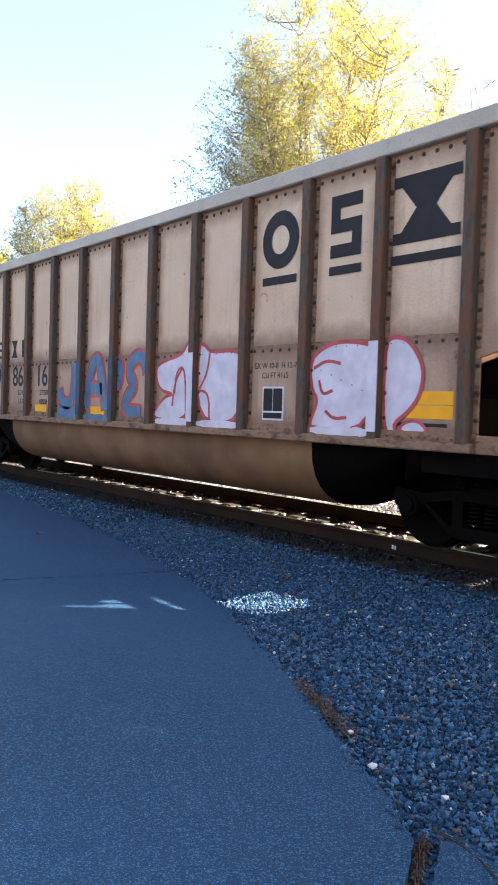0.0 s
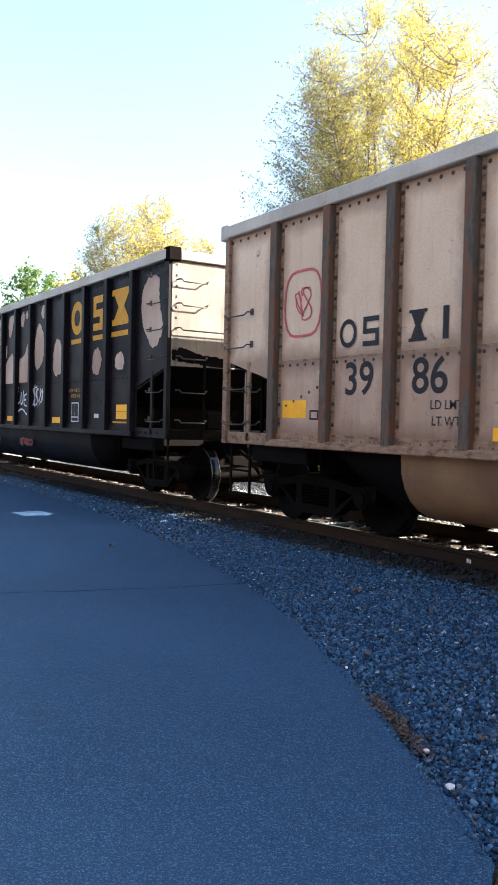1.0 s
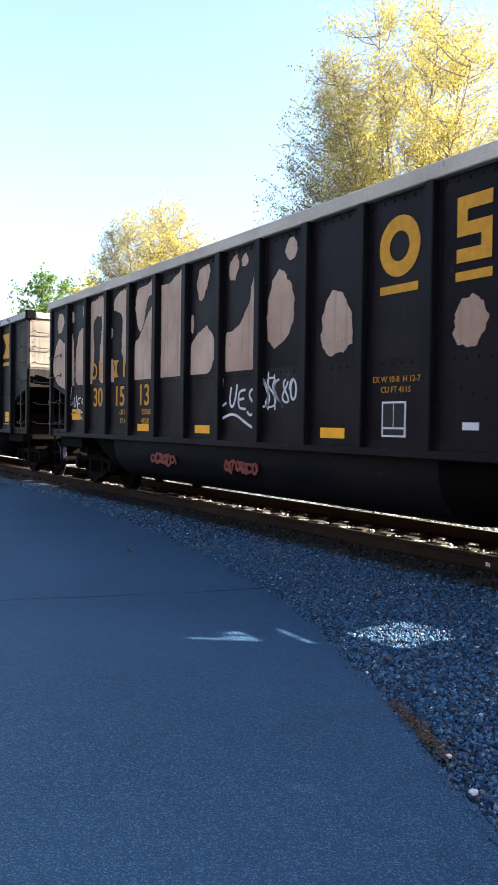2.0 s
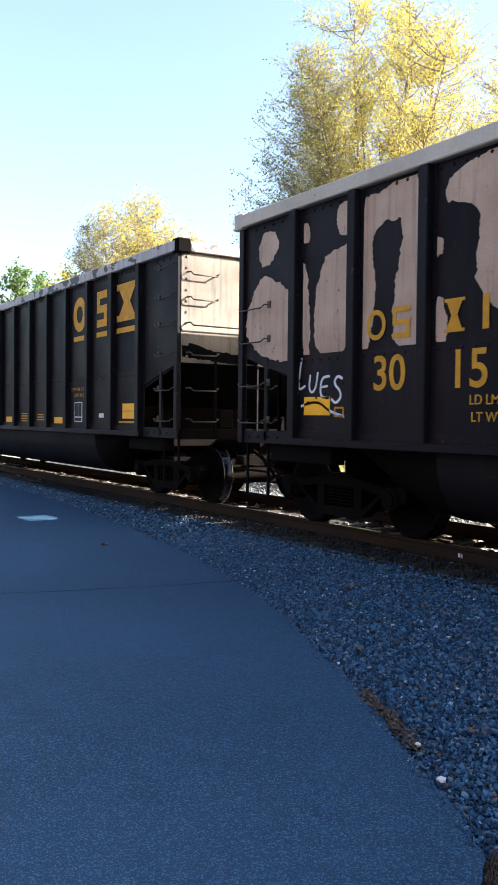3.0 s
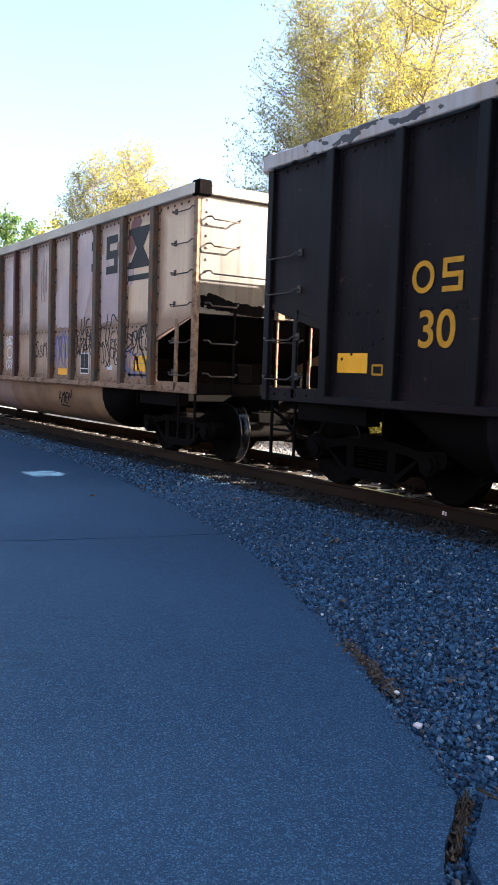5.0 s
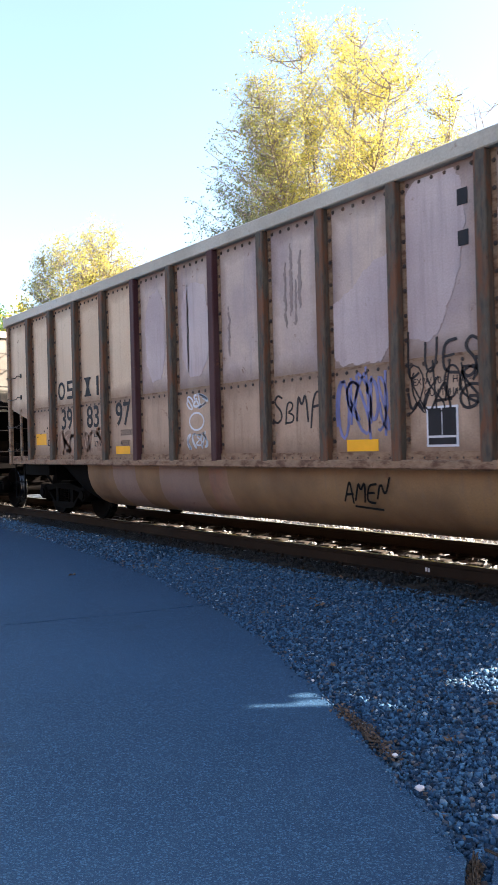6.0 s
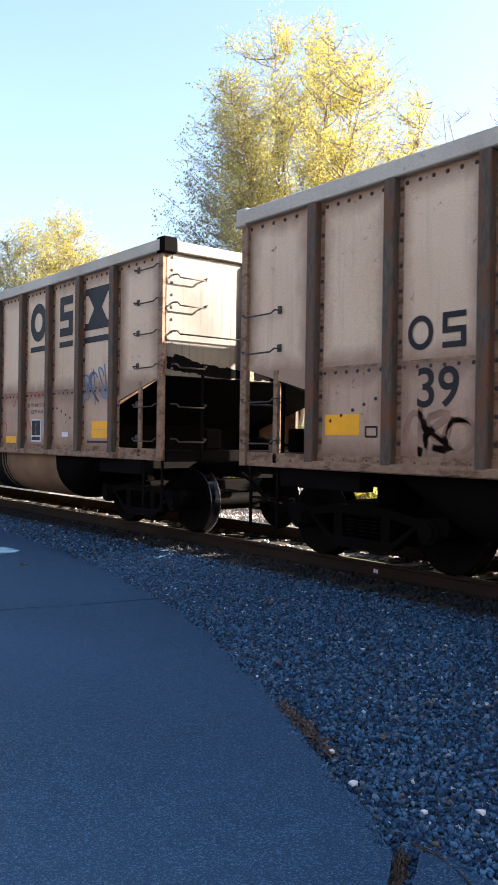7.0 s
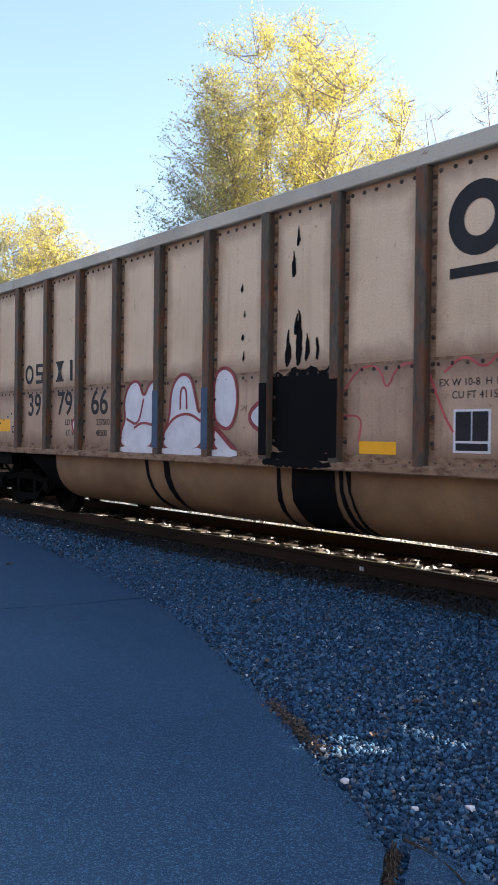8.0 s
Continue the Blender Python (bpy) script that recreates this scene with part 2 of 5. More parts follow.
def bed_material(name, a, b, scale=24.0):
    n = Nodes(name, 0.9)
    v = n.coords(shift=False)
    vor = n.tree.nodes.new("ShaderNodeTexVoronoi")
    vor.inputs["Scale"].default_value = scale
    n.link(v, vor.inputs["Vector"])
    low = n.noise(v, 0.8, 6)
    col = n.mix(n.ramp(vor.outputs["Color"], 0.1, 0.9), a, b)
    col = n.mix(n.ramp(low, 0.45, 0.75), col, tuple(c * 0.6 for c in a))
    n.bump(vor.outputs["Distance"], 0.9, 0.04)
    return n.done(col)


def leaf_material(name, a, b, glow=0.55, green=None):
    """Leaves that vary one by one; with green, unturned boughs and painted-in shade on the side away from the sun."""
    n = Nodes(name, 0.55, spec=0.3)
    geo = n.tree.nodes.new("ShaderNodeNewGeometry")
    col = n.ramp(geo.outputs["Random Per Island"], 0.1, 0.9, (*a, 1), (*b, 1))
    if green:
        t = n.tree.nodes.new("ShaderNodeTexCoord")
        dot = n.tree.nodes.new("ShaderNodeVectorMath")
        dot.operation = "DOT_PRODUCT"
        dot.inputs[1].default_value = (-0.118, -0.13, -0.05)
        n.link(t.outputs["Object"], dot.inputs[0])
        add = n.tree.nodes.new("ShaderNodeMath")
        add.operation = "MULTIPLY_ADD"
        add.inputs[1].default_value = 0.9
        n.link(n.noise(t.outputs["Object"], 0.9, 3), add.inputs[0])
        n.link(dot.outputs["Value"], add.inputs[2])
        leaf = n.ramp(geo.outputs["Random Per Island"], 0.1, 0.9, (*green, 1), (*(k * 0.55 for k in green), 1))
        # greener, darker tint puts the shade of the far side into the leaves
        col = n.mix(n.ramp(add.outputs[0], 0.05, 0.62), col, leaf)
    n.done(col)
    tr = n.tree.nodes.new("ShaderNodeBsdfTranslucent")
    n.link(col, tr.inputs["Color"])
    mx = n.tree.nodes.new("ShaderNodeMixShader")
    mx.inputs[0].default_value = glow
    n.link(n.bsdf.outputs[0], mx.inputs[1])
    n.link(tr.outputs[0], mx.inputs[2])
    n.link(mx.outputs[0], n.tree.nodes["Material Output"].inputs["Surface"])
    return n.mat


ASPHALT = asphalt_material()
STONE = stone_material()
BLACKENED_BED = bed_material("near_black_ballast", (0.006, 0.005, 0.005), (0.016, 0.014, 0.013))
# blue skylight is mixed into the bed's colours as well
BED = bed_material("ballast_bed", (0.010, 0.028, 0.050), (0.03, 0.075, 0.13))
SOIL = bed_material("dry_grass_and_soil", (0.16, 0.13, 0.075), (0.26, 0.21, 0.125), 9.0)
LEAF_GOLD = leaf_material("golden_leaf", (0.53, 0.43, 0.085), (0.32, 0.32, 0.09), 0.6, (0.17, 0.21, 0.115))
# lighter copy of the ballast: sunlight on the track bed is in its colour
SUNLIT_STONE = bed_material("sunlit_track_ballast", (0.24, 0.22, 0.20), (0.46, 0.43, 0.40))
LEAF_OLIVE = leaf_material("olive_leaf", (0.15, 0.17, 0.04), (0.40, 0.33, 0.06))
LEAF_GREEN = leaf_material("green_leaf", (0.07, 0.13, 0.04), (0.12, 0.19, 0.05))
LEAF_DRY = leaf_material("dry_brown_leaf", (0.04, 0.028, 0.02), (0.15, 0.09, 0.055), 0.2)


# ---- mesh helpers ----
def box(bm, x0, x1, y0, y1, z0, z1, bev=0.0):
    vs = [bm.verts.new((x, y, z)) for x in (x0, x1) for y in (y0, y1) for z in (z0, z1)]
    fs = [bm.faces.new([vs[i] for i in f]) for f in ((0, 1, 3, 2), (4, 6, 7, 5), (0, 4, 5, 1), (2, 3, 7, 6), (0, 2, 6, 4), (1, 5, 7, 3))]
    if bev:
        es = {e for f in fs for e in f.edges}
        bmesh.ops.bevel(bm, geom=list(es), offset=bev, segments=1, affect="EDGES")


def rod(bm, a, b, r, sides=8, r2=None, caps=True):
    a, b = Vector(a), Vector(b)
    axis = (b - a).normalized()
    side = axis.orthogonal().normalized()
    up = axis.cross(side)
    rings = []
    for p, rr in ((a, r), (b, r if r2 is None else r2)):
        rings.append([bm.verts.new(p + (side * math.cos(k * math.tau / sides) + up * math.sin(k * math.tau / sides)) * rr) for k in range(sides)])
    for k in range(sides):
        f = bm.faces.new((rings[0][k], rings[0][(k + 1) % sides], rings[1][(k + 1) % sides], rings[1][k]))
        f.smooth = True
    if caps:
        bm.faces.new(rings[0][::-1])
        bm.faces.new(rings[1])


def path_rod(bm, pts, r, sides=6):
    for a, b in zip(pts, pts[1:]):
        rod(bm, a, b, r, sides)


def plate(bm, outline, y0, y1):
    """A flat plate in the x-z plane, between y0 and y1."""
    a = [bm.verts.new((x, y0, z)) for x, z in outline]
    b = [bm.verts.new((x, y1, z)) for x, z in outline]
    bm.faces.new(a)
    bm.faces.new(b[::-1])
    for i in range(len(a)):
        j = (i + 1) % len(a)
        bm.faces.new((a[j], a[i], b[i], b[j]))


def lathe_y(bm, profile, n=28, centre=(0, 0, 0)):
    """A turned body about the y axis from (radius, y) pairs."""
    cx, cy, cz = centre
    rings = [[bm.verts.new((cx + r * math.cos(k * math.tau / n), cy + y, cz + r * math.sin(k * math.tau / n))) for k in range(n)] for r, y in profile]
    for p, q in zip(rings, rings[1:]):
        for k in range(n):
            f = bm.faces.new((p[k], p[(k + 1) % n], q[(k + 1) % n], q[k]))
            f.smooth = True


def mesh_of(name, bm, mat):
    bmesh.ops.recalc_face_normals(bm, faces=bm.faces[:])
    me = bpy.data.meshes.new(name)
    bm.to_mesh(me)
    bm.free()
    for m in mat if isinstance(mat, (list, tuple)) else (mat,):
        me.materials.append(m)
    return me


def part(name, bm, mat, parent, label="", at=None):
    """Links a bmesh (or shared mesh) as one mesh object under its thing."""
    me = bm if isinstance(bm, bpy.types.Mesh) else mesh_of(name, bm, mat)
    ob = new(name, me)
    ob.parent = parent
    if at is not None:
        ob.matrix_basis = at
    return tagged(ob, label)


def thing(name, bm, mat, label, category, group="", kind="", at=None):
    ob = new(name, mesh_of(name, bm, mat))
    if at is not None:
        ob.matrix_basis = at
    return tagged(ob, label, category, group, kind)


def holder(name, label, category, group="", kind=""):
    return tagged(new(name), label, category, group, kind)


def raw_mesh(name, verts, faces, mat):
    me = bpy.data.meshes.new(name)
    verts, faces = np.asarray(verts, np.float32), np.asarray(faces, np.int32)
    k = faces.shape[1]
    me.vertices.add(len(verts))
    me.vertices.foreach_set("co", verts.ravel())
    me.loops.add(faces.size)
    me.loops.foreach_set("vertex_index", faces.ravel())
    me.polygons.add(len(faces))
    me.polygons.foreach_set("loop_start", np.arange(0, faces.size, k, dtype=np.int32))
    me.update(calc_edges=True)
    me.validate()
    for m in mat if isinstance(mat, (list, tuple)) else (mat,):
        me.materials.append(m)
    return me


# ---- ground ----
EDGE = [(40, 0.4), (6, 0.9), (1.0, 1.30), (-0.6, 1.55), (-1.5, 1.84), (-1.76, 2.0), (-1.90, 2.19), (-2.06, 2.42), (-2.5, 2.63), (-3.0, 2.88), (-3.65, 3.2), (-4.7, 3.62), (-5.4, 3.92),
        (-6.75, 4.33), (-8.5, 4.74), (-10.4, 5.03), (-12.7, 5.32), (-15, 5.52), (-20, 5.7), (-40, 5.8), (-90, 5.85)]


def edge_y(x):
    for (xa, ya), (xb, yb) in zip(EDGE, EDGE[1:]):
        if xb <= x <= xa:
            return ya + (yb - ya) * (x - xa) / (xb - xa)
    return EDGE[0][1] if x > 0 else EDGE[-1][1]


def crack_x(y):
    return -6.84 + 0.256 * (y - 4.24) + 0.02 * math.sin(y * 2.3) + 0.012 * math.sin(y * 7.1 + 1)


def build_ground():
    bm = bmesh.new()
    ring = [bm.verts.new((2500 * math.cos(k * math.tau / 48), 2500 * math.sin(k * math.tau / 48), -0.62)) for k in range(48)]
    bm.faces.new(ring)
    thing("ground", bm, SOIL, "wide flat ground of dry grass and soil", "ground", kind="structure")
    # asphalt in two slabs, parted by a crack
    rng = random.Random(4)

    def slab(name, xs, side):
        bm = bmesh.new()
        top = []
        for x in xs:
            j = (noise.noise((x * 3.1, 0, 5)) * 0.035 + noise.noise((x * 11, 0, 9)) * 0.02) if -14 < x < 3 else 0
            top.append((x, edge_y(x) + j))
        out = list(top)
        # slabs run on unseen behind the camera, dark to limit bounced light
        ys = [4.26 - k * 0.12 for k in range(0, 186)]
        crack = [(crack_x(y) + side * (0.013 + 0.004 * math.sin(y * 5)) + 0.010 * noise.noise((y * 9, 3, 1)), y) for y in ys]
        if side > 0:
            out = out + crack + [(40, crack[-1][1])]
        else:
            out = crack[::-1] + out + [(-90, crack[-1][1])]
        a = [bm.verts.new((x, y, DECK)) for x, y in out]
        f = bm.faces.new(a)
        b = [bm.verts.new((x, y, DECK - 0.28)) for x, y in out]
        for i in range(len(a)):
            k = (i + 1) % len(a)
            bm.faces.new((a[k], a[i], b[i], b[k]))
        bmesh.ops.triangulate(bm, faces=[f])
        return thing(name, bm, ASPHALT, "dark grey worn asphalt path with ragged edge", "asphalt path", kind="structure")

    xs_near = [40, 20, 10, 6, 4] + [3 - 0.05 * k for k in range(0, 197)]
    xs_near = [x for x in xs_near if x > crack_x(4.26) + 0.02]
    xs_far = [crack_x(4.26) - 0.02 - 0.07 * k for k in range(0, 120)] + [-16, -18, -20, -25, -30, -40, -60, -90]
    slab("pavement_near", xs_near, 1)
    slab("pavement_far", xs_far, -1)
    # added unseen wall behind the camera; its brown sets the bounced light
    bm = bmesh.new()
    box(bm, -60, 40, -18.3, -18.0, -0.7, 6.5)
    thing("wall_behind", bm, BROWN_WALL, "added unseen brown wall that sets the bounced light", "wall", kind="structure")
    # ballast bed under track and shoulder
    bm = bmesh.new()
    xs = [-90, -60, -40, -30] + [-24 + 0.5 * k for k in range(0, 57)] + [8, 12, 20, 40]
    rows = []
    for x in xs:
        e = edge_y(x)
        prof = [(e - 0.25, DECK - 0.10), (e, DECK - 0.06), ((e + 5.7) / 2, DECK + 0.0), (5.75, -0.232), (5.90, -0.205), (6.38, -0.168), (8.5, -0.225), (8.9, -0.25), (10.3, -0.57), (15.5, -0.59), (16.5, -0.66)]
        rows.append([bm.verts.new((x, y, z + 0.012 * noise.noise((x * 2, y * 2, 0)))) for y, z in prof])
    for p, q in zip(rows, rows[1:]):
        for i in range(len(p) - 1):
            f = bm.faces.new((p[i], q[i], q[i + 1], p[i + 1]))
            f.smooth = True
            f.material_index = (2 if i == 4 else 1) if i >= 4 else 0
    thing("ballast_bed", bm, [BED, SUNLIT_STONE, BLACKENED_BED], "grey crushed stone bed of the railway", "ballast bed", kind="structure")


def bed_z(x, y):
    e = edge_y(x)
    if y < (e + 5.7) / 2:
        return DECK - 0.06 + 0.06 * (y - e) / max(0.05, (5.7 - e) / 2)
    if y < 5.75:
        a = (e + 5.7) / 2
        return DECK + (0.065) * (y - a) / max(0.05, 5.75 - a)
    if y < 6.4:
        return -0.205 + 0.037 * (y - 5.9) / 0.48
    if y < 8.7:
        return -0.225
    return max(-0.575, -0.24 - 0.38 * (y - 8.8) / 1.5)


def build_stones():
    """Crushed stone, too many to count, as one mesh for the near shoulder and one for the track."""
    t = (1 + 5 ** 0.5) / 2
    ico = np.array([(-1, t, 0), (1, t, 0), (-1, -t, 0), (1, -t, 0), (0, -1, t), (0, 1, t), (0, -1, -t), (0, 1, -t), (t, 0, -1), (t, 0, 1), (-t, 0, -1), (-t, 0, 1)]) / 1.9
    tri = np.array([(0, 11, 5), (0, 5, 1), (0, 1, 7), (0, 7, 10), (0, 10, 11), (1, 5, 9), (5, 11, 4), (11, 10, 2), (10, 7, 6), (7, 1, 8),
                    (3, 9, 4), (3, 4, 2), (3, 2, 6), (3, 6, 8), (3, 8, 9), (4, 9, 5), (2, 4, 11), (6, 2, 10), (8, 6, 7), (9, 8, 1)])
    chip = np.array([(x, y, z) for x in (-1, 1) for y in (-1, 1) for z in (-1, 1)]) * 0.72
    chip_tri = np.array([(0, 1, 3), (0, 3, 2), (4, 6, 7), (4, 7, 5), (0, 4, 5), (0, 5, 1), (2, 3, 7), (2, 7, 6), (0, 2, 6), (0, 6, 4), (1, 5, 7), (1, 7, 3)])
    rng = np.random.default_rng(11)

    def scatter(name, label, count, x0, x1, ylo, yhi, size, power=1.0, mat=STONE):
        vs, fs, n = [], [], 0
        tries = 0
        while n < count and tries < count * 6:
            tries += 1
            x = x1 - (x1 - x0) * rng.random() ** power
            lo = edge_y(x) - 0.05 if ylo is None else ylo
            y = lo + (yhi - lo) * rng.random()
            s = size * (0.55 + 0.75 * rng.random() ** 1.6)
            shape = (chip + 0.21 * rng.standard_normal((8, 3))) * (s * (0.8 + 0.5 * rng.random()), s * (0.8 + 0.5 * rng.random()), s * (0.55 + 0.35 * rng.random()))
            m = np.array(Euler(rng.random(3) * 6.28).to_matrix())
            p = shape @ m.T + (x, y, bed_z(x, y) + s * 0.15 + 0.012 * rng.random())
            vs.append(p)
            fs.append(chip_tri + n * 8)
            n += 1
        ob = new(name, raw_mesh(name, np.concatenate(vs), np.concatenate(fs), mat))
        tagged(ob, label, "ballast", kind="stuff")

    scatter("ballast_stones", "loose grey crushed granite stones beside the path", 95000, -9.5, -0.6, None, 5.92, 0.0125, 1.3)
    scatter("ballast_stones", "loose grey crushed granite stones beside the path", 16000, -20, -9.5, None, 5.95, 0.018, 1.0)
    scatter("ballast_stones", "loose grey crushed granite stones beside the path", 6000, -0.6, 6.0, None, 5.92, 0.022, 1.0)
    scatter("track_stones", "loose crushed stones between the rails, coloured pale as sunlit", 15000, -26, 0, 6.6, 14.0, 0.034, 1.0, SUNLIT_STONE)
    scatter("oily_stones", "near-black crushed stones along the near rail", 7000, -18, 0, 5.80, 6.36, 0.020, 1.0, BLACKENED_BED)
    # small grit strewn along the asphalt edge
    vs, fs, n = [], [], 0
    for k in range(320):
        x = -2.1 - 9 * rng.random() ** 1.4
        y = edge_y(x) - abs(rng.normal(0, 0.025)) - 0.005
        s = 0.004 + 0.008 * rng.random() ** 3
        vs.append(ico * (1 + 0.2 * rng.standard_normal((12, 1))) * s + (x, y, DECK + s * 0.5))
        fs.append(tri + n * 12)
        n += 1
    tagged(new("edge_grit", raw_mesh("edge_grit", np.concatenate(vs), np.concatenate(fs), STONE)), "small loose grit along the asphalt edge", "gravel", kind="stuff")


# ---- track ----
def build_track():
    track = holder("railway_track", "single railway track of rusty rails on timber ties", "railway track", kind="structure")
    prof = [(-0.075, -0.172), (0.075, -0.172), (0.075, -0.160), (0.012, -0.145), (0.009, -0.045), (0.036, -0.034), (0.037, -0.006), (0.028, 0.0), (-0.028, 0.0),
            (-0.037, -0.006), (-0.036, -0.034), (-0.009, -0.045), (-0.012, -0.145), (-0.075, -0.160)]
    for y in (CENTRE - 0.755, CENTRE + 0.755):
        bm = bmesh.new()
        a = [bm.verts.new((-120, y + p, z)) for p, z in prof]
        b = [bm.verts.new((50, y + p, z)) for p, z in prof]
        for i in range(len(a)):
            j = (i + 1) % len(a)
            f = bm.faces.new((a[i], a[j], b[j], b[i]))
            f.material_index = 1 if i == 7 else 0
        part("rail", bm, [RAILSIDE, RAILTOP], track, "rusty steel rail with polished head")
    bm = bmesh.new()
    box(bm, -0.115, 0.115, -1.3, 1.3, -0.36, -0.178, 0.012)
    tie = mesh_of("tie", bm, TIE)
    bm = bmesh.new()
    for y in (-0.755, 0.755):
        box(bm, -0.09, 0.09, y - 0.17, y + 0.17, -0.178, -0.160)
        for dx in (-0.05, 0.05):
            for dy in (-0.105, 0.105):
                box(bm, dx - 0.012, dx + 0.012, y + dy - 0.018, y + dy + 0.018, -0.160, -0.135)
    plates = mesh_of("tie_plates", bm, RAILSIDE)
    rng = random.Random(2)
    for k in range(150):
        x = -66 + 0.52 * k
        m = pose(x + rng.uniform(-0.03, 0.03), CENTRE + rng.uniform(-0.05, 0.05), rng.uniform(-0.006, 0.004), 0, 0, rng.uniform(-1.5, 1.5))
        t = part("tie", tie, None, track, at=m)
        if x > -26:
            part("tie_plates", plates, None, t)
    bm = bmesh.new()
    box(bm, -0.03, -0.006, -0.004, 0.004, -0.018, 0.022)
    box(bm, 0.008, 0.024, -0.004, 0.004, -0.022, 0.018)
    part("rail_tag", bm, WHITE, track, "small pale weld mark on the rail web", at=pose(-5.92, CENTRE - 0.772, -0.095))


# ---- the coal cars ----
def post_u(k):
    return END_A + BAY * (k - 1)


def bay_u(k):
    """Middle of bay k (1 to 12 between the posts)."""
    return END_A + BAY * (k - 0.5)


TOP, SEAM, FOOT, SILL = 3.61, 1.97, 1.13, 0.98
HALF = 1.6
WHEEL = 0.43
SHARED = {}


def shared(key, build):
    if key not in SHARED:
        SHARED[key] = build()
    return SHARED[key]


def rivet(bm, x, y, z, r=0.024, s=-1):
    tip = bm.verts.new((x, y + s * r * 0.8, z))
    ring = [bm.verts.new((x + r * math.cos(a), y, z + r * math.sin(a))) for a in (k * math.tau / 6 for k in range(6))]
    mid = [bm.verts.new((x + 0.75 * r * math.cos(a), y + s * r * 0.6, z + 0.75 * r * math.sin(a))) for a in (k * math.tau / 6 for k in range(6))]
    for k in range(6):
        j = (k + 1) % 6
        bm.faces.new((ring[k], ring[j], mid[j], mid[k]))
        bm.faces.new((mid[k], mid[j], tip))


def rivet_mesh(mat, s):
    bm = bmesh.new()
    y = s * (HALF + 0.001)
    for b in range(14):
        if b == 0:
            u0, u1 = 0.12, END_A - 0.13
        elif b == 13:
            u0, u1 = LONG - (LONG - post_u(13)) + 0.13, LONG - 0.12
        else:
            u0, u1 = post_u(b) + 0.14, post_u(b + 1) - 0.14
        n = 6
        for i in range(n):
            u = u0 + (u1 - u0) * i / (n - 1)
            rivet(bm, -u, y, TOP - 0.055, s=s)
            if 0 < b < 13:
                rivet(bm, -u, y, SEAM - 0.045, s=s)
                rivet(bm, -u, y - s * -0.016, FOOT - 0.045, 0.02, s)
        if b in (2, 12):
            for i in range(5):
                rivet(bm, -(u0 + (u1 - u0) * (i + 0.4) / 5), y, 1.66 - 0.05 * i if b == 12 else 1.5 + 0.05 * i, s=s)
    for k in range(1, 14):
        for i in range(11):
            z = 1.25 + (TOP - 1.35) * i / 10
            for d in (-0.088, 0.088):
                rivet(bm, -post_u(k) + d, y + s * 0.008, z, s=s)
    for i in range(16):
        rivet(bm, -0.045, y + s * 0.012, 1.15 + 2.4 * i / 15, s=s)
        rivet(bm, -LONG + 0.045, y + s * 0.012, 1.15 + 2.4 * i / 15, s=s)
    return mesh_of("rivets", bm, mat)


def upper_mesh(mat):
    bm = bmesh.new()
    box(bm, -BAY / 2, BAY / 2, -0.006, 0.006, SEAM, TOP)
    return mesh_of("upper_panel", bm, mat)


def lower_mesh(mat):
    bm = bmesh.new()
    box(bm, -BAY / 2, BAY / 2, -0.010, 0.006, FOOT - 0.02, SEAM + 0.012)
    box(bm, -BAY / 2, BAY / 2, -0.013, 0.0, SEAM - 0.012, SEAM + 0.014)
    for f in bm.faces[6:]:
        f.material_index = 1
    return mesh_of("lower_panel", bm, [mat, RUST_PLATE if mat is BEIGE_LOW else mat])


def post_mesh(mat):
    bm = bmesh.new()
    plate(bm, [(-0.11, SILL + 0.1), (0.11, SILL + 0.1), (0.11, TOP), (-0.11, TOP)], -0.008, 0.004)
    k = len(bm.faces)
    box(bm, -0.062, 0.062, -0.095, -0.006, SILL + 0.02, TOP, 0.010)
    bm.faces.ensure_lookup_table()
    for f in bm.faces[:k]:
        f.material_index = 1
    return mesh_of("side_post", bm, [mat, RUST_PLATE if mat is GREY_POST or mat is RED_POST else mat])


def grab_mesh(mat):
    bm = bmesh.new()
    path_rod(bm, [(0, 0, 0), (0, -0.075, 0), (0.06, -0.085, -0.035), (0.50, -0.085, -0.035), (0.56, -0.075, 0), (0.56, 0, 0)], 0.0085)
    for x in (0, 0.56):
        box(bm, x - 0.03, x + 0.03, -0.014, 0, -0.035, 0.045, 0.004)
    return mesh_of("grab_iron", bm, mat)


